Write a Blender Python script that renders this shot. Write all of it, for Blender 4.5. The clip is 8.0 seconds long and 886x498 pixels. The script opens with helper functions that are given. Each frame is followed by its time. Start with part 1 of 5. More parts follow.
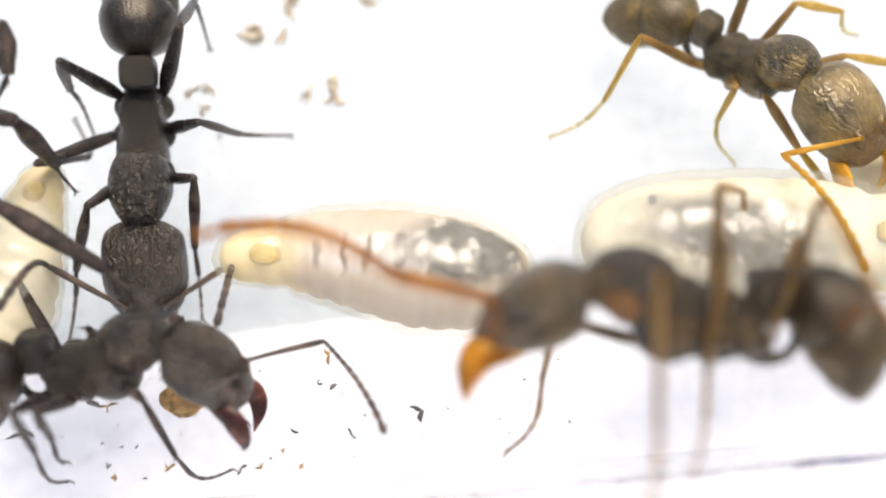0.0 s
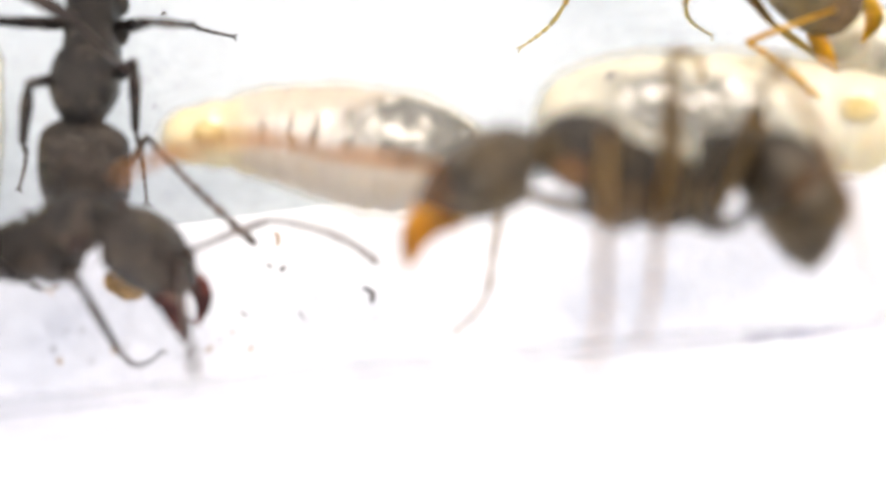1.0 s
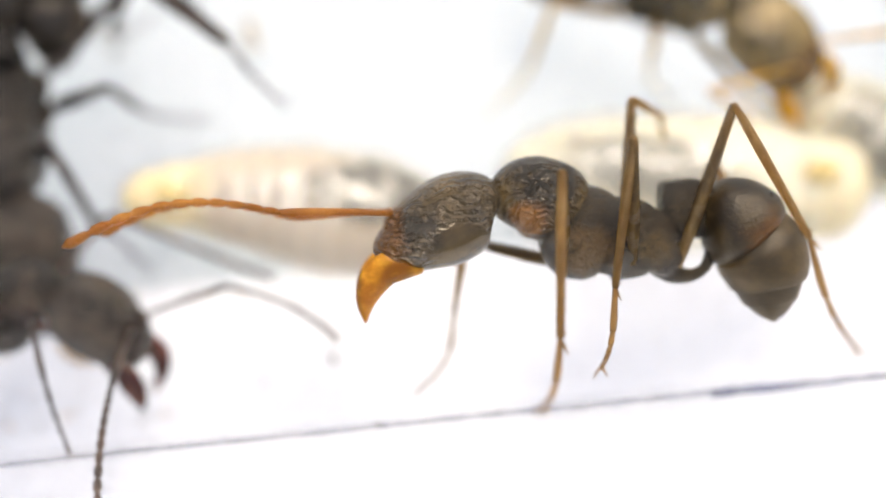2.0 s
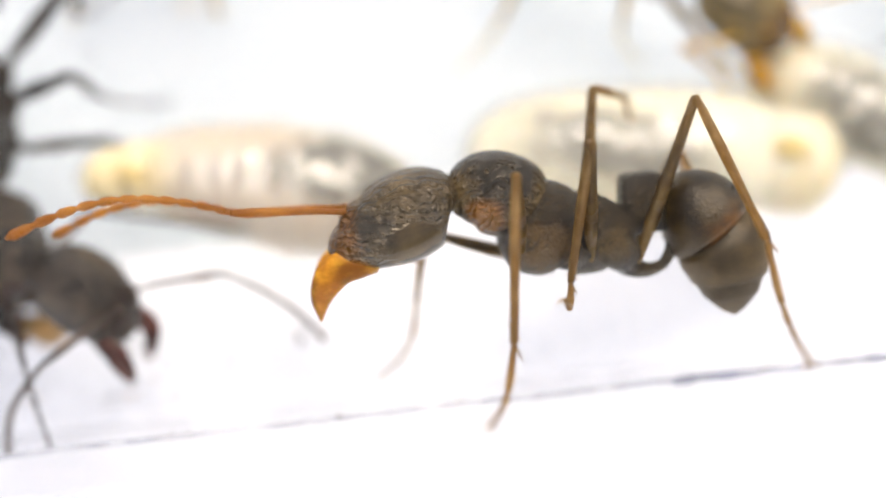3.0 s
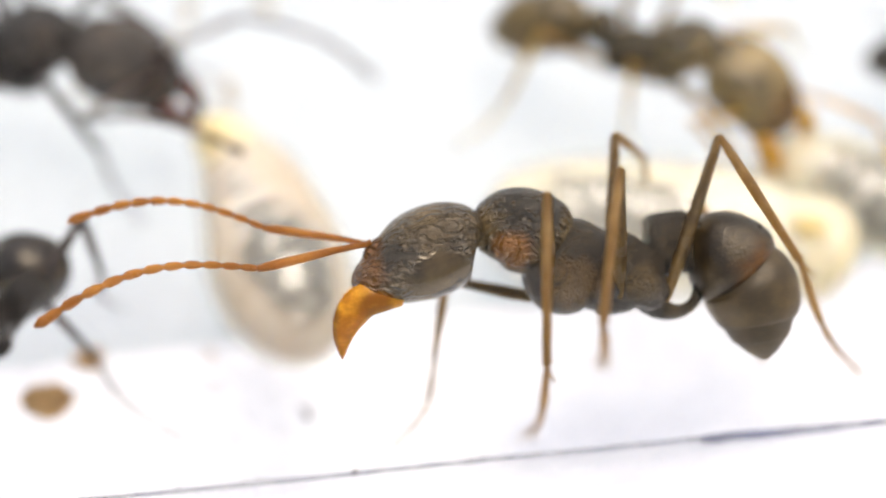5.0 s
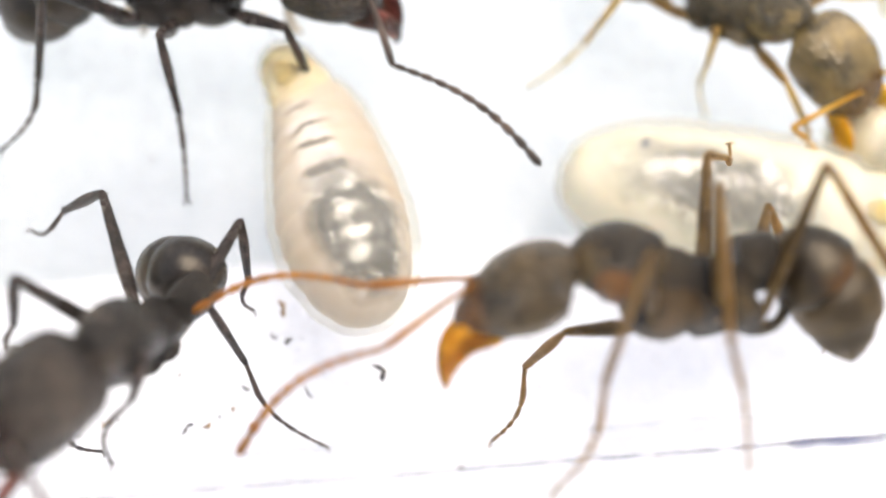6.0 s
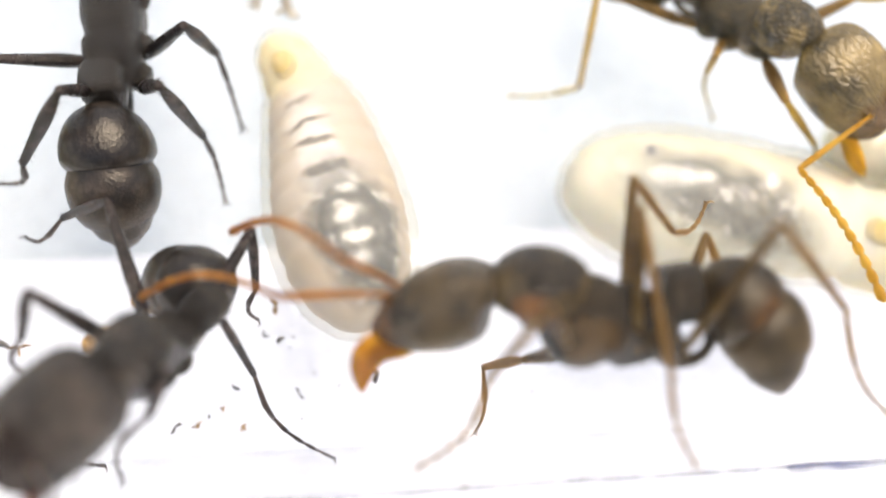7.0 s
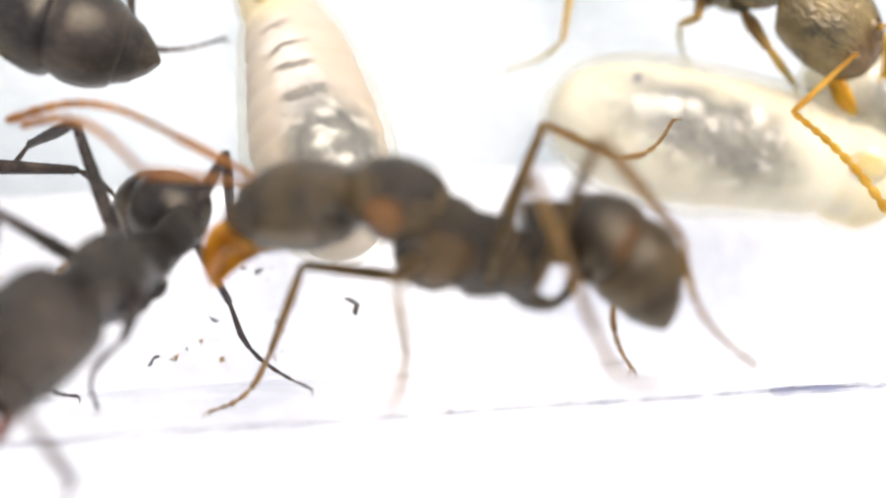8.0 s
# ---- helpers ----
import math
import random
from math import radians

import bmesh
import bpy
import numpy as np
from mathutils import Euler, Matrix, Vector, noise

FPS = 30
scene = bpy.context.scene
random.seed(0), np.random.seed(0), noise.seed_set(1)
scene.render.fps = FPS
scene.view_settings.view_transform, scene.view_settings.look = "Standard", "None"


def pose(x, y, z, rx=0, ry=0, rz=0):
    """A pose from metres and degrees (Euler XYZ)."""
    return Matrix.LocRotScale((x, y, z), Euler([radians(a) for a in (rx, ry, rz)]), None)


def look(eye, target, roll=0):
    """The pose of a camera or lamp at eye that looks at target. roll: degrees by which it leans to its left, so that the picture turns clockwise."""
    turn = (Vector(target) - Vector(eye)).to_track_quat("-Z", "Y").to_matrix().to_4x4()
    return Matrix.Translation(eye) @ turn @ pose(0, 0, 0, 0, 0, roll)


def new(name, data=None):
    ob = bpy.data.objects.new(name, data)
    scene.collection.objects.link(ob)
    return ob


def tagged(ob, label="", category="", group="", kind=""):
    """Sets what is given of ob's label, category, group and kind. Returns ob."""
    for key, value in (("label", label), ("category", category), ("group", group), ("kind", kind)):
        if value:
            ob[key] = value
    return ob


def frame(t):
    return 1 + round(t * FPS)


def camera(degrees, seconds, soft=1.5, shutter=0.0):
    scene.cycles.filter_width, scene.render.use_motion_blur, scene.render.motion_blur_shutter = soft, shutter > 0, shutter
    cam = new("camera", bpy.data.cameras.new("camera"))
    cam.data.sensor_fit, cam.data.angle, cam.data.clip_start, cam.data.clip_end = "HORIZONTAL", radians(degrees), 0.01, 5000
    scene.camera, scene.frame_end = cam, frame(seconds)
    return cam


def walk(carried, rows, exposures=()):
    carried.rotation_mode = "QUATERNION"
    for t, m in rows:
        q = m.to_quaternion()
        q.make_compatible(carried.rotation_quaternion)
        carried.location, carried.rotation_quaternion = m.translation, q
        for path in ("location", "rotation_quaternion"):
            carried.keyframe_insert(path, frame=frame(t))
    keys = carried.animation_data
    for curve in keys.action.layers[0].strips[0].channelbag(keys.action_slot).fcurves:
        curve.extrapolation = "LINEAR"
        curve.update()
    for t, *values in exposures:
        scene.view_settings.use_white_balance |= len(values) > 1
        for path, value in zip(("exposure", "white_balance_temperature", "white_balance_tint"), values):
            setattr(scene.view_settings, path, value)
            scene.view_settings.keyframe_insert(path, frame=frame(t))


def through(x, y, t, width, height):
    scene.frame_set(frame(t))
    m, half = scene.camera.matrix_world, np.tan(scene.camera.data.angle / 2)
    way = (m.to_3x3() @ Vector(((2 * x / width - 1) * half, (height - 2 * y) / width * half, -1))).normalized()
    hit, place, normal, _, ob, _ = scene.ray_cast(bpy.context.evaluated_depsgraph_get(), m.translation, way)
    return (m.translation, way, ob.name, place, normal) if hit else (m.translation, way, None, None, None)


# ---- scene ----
# All lengths in the tables below are millimetres; MM turns them into metres.
MM = 0.001


def mm(x, y, z, rx=0, ry=0, rz=0):
    return pose(x * MM, y * MM, z * MM, rx, ry, rz)


# ---- camera ----
cam = camera(46.0, 8.0, soft=2.0)
PATH = [
    (0.0, 0.000, -15.962, 30.020, 28.00, 0.00, 0.00),
    (0.5, 0.724, -14.809, 29.587, 23.35, -0.72, -0.64),
    (1.0, 0.736, -16.451, 28.886, 23.12, -1.05, -0.70),
    (1.2, 1.391, -16.953, 28.688, 23.63, -2.68, -1.28),
    (1.5, 1.358, -16.980, 28.441, 26.48, -1.20, -1.41),
    (1.7, 1.260, -17.260, 28.081, 28.73, -1.49, -1.03),
    (2.8, 1.716, -16.265, 28.235, 25.82, -2.56, -1.26),
    (3.0, 2.001, -15.865, 28.441, 24.66, -2.18, -1.73),
    (3.5, 2.511, -16.246, 28.413, 22.88, -2.78, -1.54),
    (4.0, 1.742, -17.350, 27.524, 27.95, -2.14, -1.64),
    (4.5, 1.509, -18.157, 26.623, 34.09, -5.27, -2.77),
    (5.0, 1.189, -18.059, 26.774, 34.05, -3.15, -1.73),
    (5.2, 0.219, -17.363, 27.518, 31.87, -2.15, -1.16),
    (6.3, -2.901, -13.792, 28.145, 23.72, -8.12, 0.15),
    (6.5, -3.169, -13.394, 28.040, 23.65, -7.33, 0.72),
    (7.0, -3.770, -13.071, 28.064, 21.68, -10.21, 0.33),
    (7.5, -3.969, -12.463, 27.989, 19.43, -13.06, -0.78),
    (8.0, -4.064, -13.649, 27.417, 19.52, -11.90, -0.54),
]
walk(cam, [(t, mm(*p)) for t, *p in PATH], [(0.0, 1.24, 7050, 11), (1.0, 1.24, 7050, 11), (1.5, 1.20, 7050, 10), (5.2, 1.20, 7000, 10), (6.3, 1.30, 6900, 10), (7.0, 1.28, 6900, 10), (8.0, 1.28, 6900, 10)])

# The lens focuses on a point that travels from the floor to the climbing ant and back.
focus = new("focus_point")
focus.empty_display_size = 0.0005
cam.data.dof.use_dof = True
cam.data.dof.focus_object = focus
cam.data.dof.aperture_fstop = 34.0

# ---- light ----
SUN_ELEVATION, SUN_TURN = 76.0, 20.0
world = bpy.data.worlds.new("sky")
scene.world = world
world.use_nodes = True
wn = world.node_tree
sky = wn.nodes.new("ShaderNodeTexSky")
sky.sky_type, sky.sun_disc = "NISHITA", False
sky.sun_elevation, sky.sun_rotation = radians(SUN_ELEVATION), radians(SUN_TURN)
sky.air_density, sky.dust_density, sky.ozone_density = 1.0, 4.0, 0.6
wn.links.new(sky.outputs[0], wn.nodes["Background"].inputs[0])
wn.nodes["Background"].inputs[1].default_value = 0.105
sun = new("sun", bpy.data.lights.new("sun", "SUN"))
sun.data.energy, sun.data.angle, sun.data.color = 1.30, radians(32), (1.0, 0.97, 0.92)
sun.matrix_world = look((math.sin(radians(SUN_TURN)), math.cos(radians(SUN_TURN)), math.tan(radians(SUN_ELEVATION))), (0, 0, 0))


# ---- materials ----
def material(name):
    m = bpy.data.materials.new(name)
    m.use_nodes = True
    nt = m.node_tree
    b = nt.nodes["Principled BSDF"]
    return m, nt, b, nt.nodes["Material Output"]


def noise_node(nt, scale, detail=3.0, coords="Object"):
    tc = nt.nodes.new("ShaderNodeTexCoord")
    n = nt.nodes.new("ShaderNodeTexNoise")
    n.inputs["Scale"].default_value, n.inputs["Detail"].default_value = scale, detail
    nt.links.new(tc.outputs[coords], n.inputs["Vector"])
    return n


def ramp(nt, source, stops):
    r = nt.nodes.new("ShaderNodeValToRGB")
    el = r.color_ramp.elements
    while len(el) < len(stops):
        el.new(0.5)
    for e, (p, c) in zip(el, stops):
        e.position, e.color = p, (*c, 1)
    nt.links.new(source, r.inputs[0])
    return r


def bump(nt, b, height, strength, distance):
    k = nt.nodes.new("ShaderNodeBump")
    k.inputs["Strength"].default_value, k.inputs["Distance"].default_value = strength, distance
    nt.links.new(height, k.inputs["Height"])
    nt.links.new(k.outputs[0], b.inputs["Normal"])
    return k


def blob(nt, centre, radius):
    """1 inside an ellipsoid of object space (millimetres), 0 outside, with a ragged border."""
    tc = nt.nodes.new("ShaderNodeTexCoord")
    mp = nt.nodes.new("ShaderNodeMapping")
    mp.inputs["Location"].default_value = [-c / r for c, r in zip(centre, radius)]
    mp.inputs["Scale"].default_value = [1 / (r * MM) for r in radius]
    nt.links.new(tc.outputs["Object"], mp.inputs["Vector"])
    ln = nt.nodes.new("ShaderNodeVectorMath")
    ln.operation = "LENGTH"
    nt.links.new(mp.outputs[0], ln.inputs[0])
    rag = noise_node(nt, 1600.0, 3.0)
    add = nt.nodes.new("ShaderNodeMath")
    add.operation = "ADD"
    nt.links.new(ln.outputs["Value"], add.inputs[0])
    nt.links.new(rag.outputs["Fac"], add.inputs[1])
    rng = nt.nodes.new("ShaderNodeMapRange")
    rng.interpolation_type = "SMOOTHSTEP"
    rng.inputs["From Min"].default_value, rng.inputs["From Max"].default_value = 1.75, 1.1
    nt.links.new(add.outputs[0], rng.inputs["Value"])
    return rng.outputs[0]


def mixed(nt, fac, a, b):
    mix = nt.nodes.new("ShaderNodeMix")
    mix.data_type = "RGBA"
    nt.links.new(fac, mix.inputs[0])
    nt.links.new(a, mix.inputs[6])
    if isinstance(b, tuple):
        mix.inputs[7].default_value = (*b, 1)
    else:
        nt.links.new(b, mix.inputs[7])
    return mix.outputs[2]


def striae(nt, kind, centre, count, waver=0.10):
    """-1 to 1: fine wavering grooves that run along the body, or in arcs about a cross axis (millimetres)."""
    def math_node(op, a, b=None):
        n = nt.nodes.new("ShaderNodeMath")
        n.operation = op
        for i, v in enumerate((a, b)):
            if isinstance(v, (int, float)):
                n.inputs[i].default_value = v
            elif v is not None:
                nt.links.new(v, n.inputs[i])
        return n.outputs[0]
    tc = nt.nodes.new("ShaderNodeTexCoord")
    mp = nt.nodes.new("ShaderNodeMapping")
    mp.inputs["Scale"].default_value = (1000.0, 1000.0, 1000.0)
    mp.inputs["Location"].default_value = [-c for c in centre]
    nt.links.new(tc.outputs["Object"], mp.inputs["Vector"])
    warp = nt.nodes.new("ShaderNodeTexNoise")
    warp.inputs["Scale"].default_value, warp.inputs["Detail"].default_value = 3.2, 3.0
    nt.links.new(mp.outputs[0], warp.inputs["Vector"])
    sep = nt.nodes.new("ShaderNodeSeparateXYZ")
    nt.links.new(mp.outputs[0], sep.inputs[0])
    x, y, z = sep.outputs[0], sep.outputs[1], sep.outputs[2]
    if kind == "along":
        way = math_node("ARCTAN2", y, z)
    else:
        way = math_node("SQRT", math_node("ADD", math_node("MULTIPLY", x, x), math_node("MULTIPLY", z, z)))
    way = math_node("ADD", way, math_node("MULTIPLY", warp.outputs["Fac"], waver * 6))
    return math_node("SINE", math_node("MULTIPLY", way, float(count)))


def chitin(name, dark, warm, rough=0.38, ridges=0.0, through=0.0, glow=(0.5, 0.2, 0.03), spread=(0.45, 0.67), patches=(), polished=None, grit=0.7, ends=None, relief_shade=0.0, scale=1100.0, grooves=None, specular=0.55):
    """Insect cuticle: two browns mottled at two scales, fine relief, some light let through."""
    m, nt, b, out = material(name)
    n = noise_node(nt, scale, 5.0)
    colour = ramp(nt, n.outputs["Fac"], [(spread[0], dark), (spread[1], warm)]).outputs[0]
    for centre, radius, tone in patches:
        colour = mixed(nt, blob(nt, centre, radius), colour, tone)
    fleck = ramp(nt, noise_node(nt, 5200.0, 3.0).outputs["Fac"], [(0.62, (0, 0, 0)), (0.78, (0.3, 0.3, 0.3))])
    colour = mixed(nt, fleck.outputs[0], colour, tuple(min(0.9, 1.25 * c) for c in warm))
    if relief_shade:
        # painted relief: shade of hollows and shine of wrinkles put into the cuticle's colour
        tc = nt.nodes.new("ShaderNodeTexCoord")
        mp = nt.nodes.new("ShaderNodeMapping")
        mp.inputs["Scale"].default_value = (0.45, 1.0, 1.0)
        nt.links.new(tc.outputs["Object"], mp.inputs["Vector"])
        relief_noise = nt.nodes.new("ShaderNodeTexNoise")
        relief_noise.inputs["Scale"].default_value, relief_noise.inputs["Detail"].default_value, relief_noise.inputs["Distortion"].default_value = 9000.0, 4.0, 0.8
        nt.links.new(mp.outputs[0], relief_noise.inputs["Vector"])
        low = ramp(nt, relief_noise.outputs["Fac"], [(0.40, (relief_shade, relief_shade, relief_shade)), (0.52, (0, 0, 0))])
        high = ramp(nt, relief_noise.outputs["Fac"], [(0.54, (0, 0, 0)), (0.66, (0.7 * relief_shade, 0.7 * relief_shade, 0.7 * relief_shade))])
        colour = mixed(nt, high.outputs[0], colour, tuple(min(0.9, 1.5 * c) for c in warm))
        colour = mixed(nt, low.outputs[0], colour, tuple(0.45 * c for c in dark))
    if ends:
        # paler at both joints of a limb
        tc = nt.nodes.new("ShaderNodeTexCoord")
        sep = nt.nodes.new("ShaderNodeSeparateXYZ")
        nt.links.new(tc.outputs["Generated"], sep.inputs[0])
        k = ramp(nt, sep.outputs[0], [(0.03, (1, 1, 1)), (0.22, (0, 0, 0)), (0.72, (0.1, 0.1, 0.1)), (0.97, (1, 1, 1))])
        colour = mixed(nt, k.outputs[0], colour, ends)
    nt.links.new(colour, b.inputs["Base Color"])
    worn = noise_node(nt, 2600.0, 3.0)
    rr = nt.nodes.new("ShaderNodeMapRange")
    rr.inputs["To Min"].default_value, rr.inputs["To Max"].default_value = rough * 0.35, rough * 1.05
    nt.links.new(worn.outputs["Fac"], rr.inputs["Value"])
    nt.links.new(rr.outputs[0], b.inputs["Roughness"])
    b.inputs["Specular IOR Level"].default_value = specular
    b.inputs["Specular Tint"].default_value = (1.0, 0.90, 0.76, 1)
    if ridges:
        # wrinkles that run along the body
        groove = striae(nt, *grooves)
        tc = nt.nodes.new("ShaderNodeTexCoord")
        mp = nt.nodes.new("ShaderNodeMapping")
        mp.inputs["Scale"].default_value = (0.55, 1.0, 1.3)
        nt.links.new(tc.outputs["Object"], mp.inputs["Vector"])
        g = nt.nodes.new("ShaderNodeTexNoise")
        g.inputs["Scale"].default_value, g.inputs["Detail"].default_value = 8500.0, 4.0
        g.inputs["Distortion"].default_value = 0.6
        nt.links.new(mp.outputs[0], g.inputs["Vector"])
        both = nt.nodes.new("ShaderNodeMath")
        both.operation = "MULTIPLY_ADD"
        both.inputs[1].default_value = 0.30
        nt.links.new(groove, both.inputs[0])
        nt.links.new(g.outputs["Fac"], both.inputs[2])
        k = bump(nt, b, both.outputs[0], ridges, 0.00010)
        if polished:
            inv = nt.nodes.new("ShaderNodeMath")
            inv.operation = "SUBTRACT"
            inv.use_clamp = True
            nt.links.new(blob(nt, *polished), inv.inputs[1])
            inv.inputs[0].default_value = ridges
            nt.links.new(inv.outputs[0], k.inputs["Strength"])
    else:
        g = noise_node(nt, 16000.0, 4.0)
        bump(nt, b, g.outputs["Fac"], grit, 0.00013)
    if through:
        tr = nt.nodes.new("ShaderNodeBsdfTranslucent")
        tr.inputs[0].default_value = (*glow, 1)
        mix = nt.nodes.new("ShaderNodeMixShader")
        mix.inputs[0].default_value = through
        nt.links.new(b.outputs[0], mix.inputs[1])
        nt.links.new(tr.outputs[0], mix.inputs[2])
        nt.links.new(mix.outputs[0], out.inputs[0])
    return m


def ant_look(word, dark, warm, patch, leg, tip, jaw, feeler, glow, shine=0.50, wrinkled=1.0, wet=0.75):
    """The set of cuticles of one ant colour."""
    return dict(
        head=chitin(word + "_head_cuticle", dark, warm, 0.26, wrinkled, patches=[((4.45, 0, 0.25), (0.55, 1.3, 0.95), tuple(0.30 * c for c in patch)), ((4.30, 0.62, -0.40), (0.38, 0.5, 0.26), jaw[0]), ((4.30, -0.62, -0.40), (0.38, 0.5, 0.26), jaw[0])], polished=((3.0, 0.9, -0.10), (0.75, 0.9, 0.55)), relief_shade=0.08, spread=(0.30, 0.85), specular=wet, grooves=("along", (3.3, 0, 0.35), 34)),
        shell=chitin(word + "_pronotum_cuticle", dark, warm, 0.24, 1.0, patches=[((1.65, 0.7, 0.25), (0.50, 0.5, 0.42), tuple(0.6 * c for c in patch)), ((1.65, -0.7, 0.25), (0.50, 0.5, 0.42), tuple(0.6 * c for c in patch))], relief_shade=0.15, specular=wet, grooves=("arcs", (1.25, 0, 0.1), 42)),
        smooth=chitin(word + "_body_cuticle", dark, tuple(0.26 * c for c in warm), 0.24, 0.0, patches=[((0.4, 0.5, -0.5), (0.6, 0.5, 0.6), tuple(0.45 * a + 0.08 * b for a, b in zip(warm, patch))), ((0.4, -0.5, -0.5), (0.6, 0.5, 0.6), tuple(0.45 * a + 0.08 * b for a, b in zip(warm, patch))), ((-1.0, 0.5, -0.7), (0.4, 0.4, 0.4), tuple(0.5 * c for c in warm))], grit=1.0, relief_shade=0.25, specular=wet),
        gaster=chitin(word + "_gaster_cuticle", tuple(1.1 * c for c in dark), tuple(0.50 * c for c in warm), shine, 0.0, glow * 0.5, (0.46, 0.34, 0.17), patches=[((-3.3, 0.6, -0.7), (0.6, 0.7, 0.6), tuple(0.42 * c for c in patch)), ((-3.9, 0, -2.1), (1.3, 1.3, 0.8), tuple(0.9 * c for c in warm))], grit=0.25, relief_shade=0.5, specular=wet),
        plate=chitin(word + "_gaster_plate_cuticle", tuple(1.6 * c for c in dark), tuple(1.0 * c for c in warm), shine, 0.0, min(0.45, glow), (0.55, 0.45, 0.30), grit=0.25, relief_shade=0.4, specular=wet),
        leg=chitin(word + "_leg_cuticle", leg[0], leg[1], 0.36, 0.0, glow, tuple(min(1, 2.6 * c) for c in leg[1]), ends=tuple(0.8 * a + 0.3 * b for a, b in zip(tip[0], leg[1])), relief_shade=0.3, scale=2200.0),
        shin=chitin(word + "_tibia_cuticle", tuple(0.8 * c for c in tip[0]), tuple(0.95 * c for c in tip[1]), 0.30, 0.0, min(0.5, 1.3 * glow), tuple(min(1, 1.8 * c) for c in tip[1]), ends=tuple(0.9 * c for c in tip[0]), relief_shade=0.35, scale=2600.0),
        tip=chitin(word + "_foot_cuticle", tip[0], tip[1], 0.45, 0.0, glow, tuple(min(1, 2.2 * c) for c in tip[1])),
        jaw=chitin(word + "_mandible_cuticle", jaw[0], jaw[1], 0.26, 0.0, min(0.30, 0.9 * glow), tuple(min(1, 1.6 * c) for c in jaw[1]), grit=0.2, relief_shade=0.25, scale=1800.0, patches=[((5.36, 0, -1.05), (0.24, 1.6, 0.65), tuple(0.10 * c for c in jaw[0])), ((5.24, 0, -0.40), (0.22, 1.6, 0.45), tuple(0.10 * c for c in jaw[0])), ((4.35, 0, -0.45), (0.42, 1.6, 0.40), tuple(0.45 * c for c in jaw[0]))]),
        feeler=chitin(word + "_antenna_cuticle", feeler[0], feeler[1], 0.45, 0.0, glow, tuple(min(1, 1.9 * c) for c in feeler[1])),
    )


AMBER = ant_look("brown", (0.018, 0.013, 0.008), (0.115, 0.074, 0.028), (0.34, 0.13, 0.022), ((0.036, 0.024, 0.011), (0.165, 0.105, 0.038)), ((0.17, 0.098, 0.034), (0.36, 0.24, 0.100)), ((0.36, 0.12, 0.006), (0.78, 0.36, 0.025)), ((0.20, 0.080, 0.012), (0.44, 0.205, 0.040)), 0.38, wet=0.65)
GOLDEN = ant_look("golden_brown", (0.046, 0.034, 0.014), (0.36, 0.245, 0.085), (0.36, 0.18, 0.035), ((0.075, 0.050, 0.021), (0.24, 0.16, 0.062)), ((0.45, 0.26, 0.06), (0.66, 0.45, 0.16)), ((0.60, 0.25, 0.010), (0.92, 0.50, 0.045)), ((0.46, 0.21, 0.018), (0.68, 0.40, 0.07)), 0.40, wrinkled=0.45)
BLACK = ant_look("black", (0.012, 0.010, 0.009), (0.068, 0.050, 0.037), (0.060, 0.026, 0.018), ((0.012, 0.010, 0.010), (0.056, 0.040, 0.034)), ((0.022, 0.015, 0.014), (0.085, 0.054, 0.042)), ((0.040, 0.012, 0.011), (0.19, 0.050, 0.034)), ((0.04, 0.030, 0.026), (0.12, 0.082, 0.064)), 0.14, 0.28, wet=0.55)
EYE, _nt, _b, _ = material("black_glossy_eye")
_b.inputs["Base Color"].default_value = (0.006, 0.005, 0.005, 1)
_b.inputs["Roughness"].default_value = 0.15


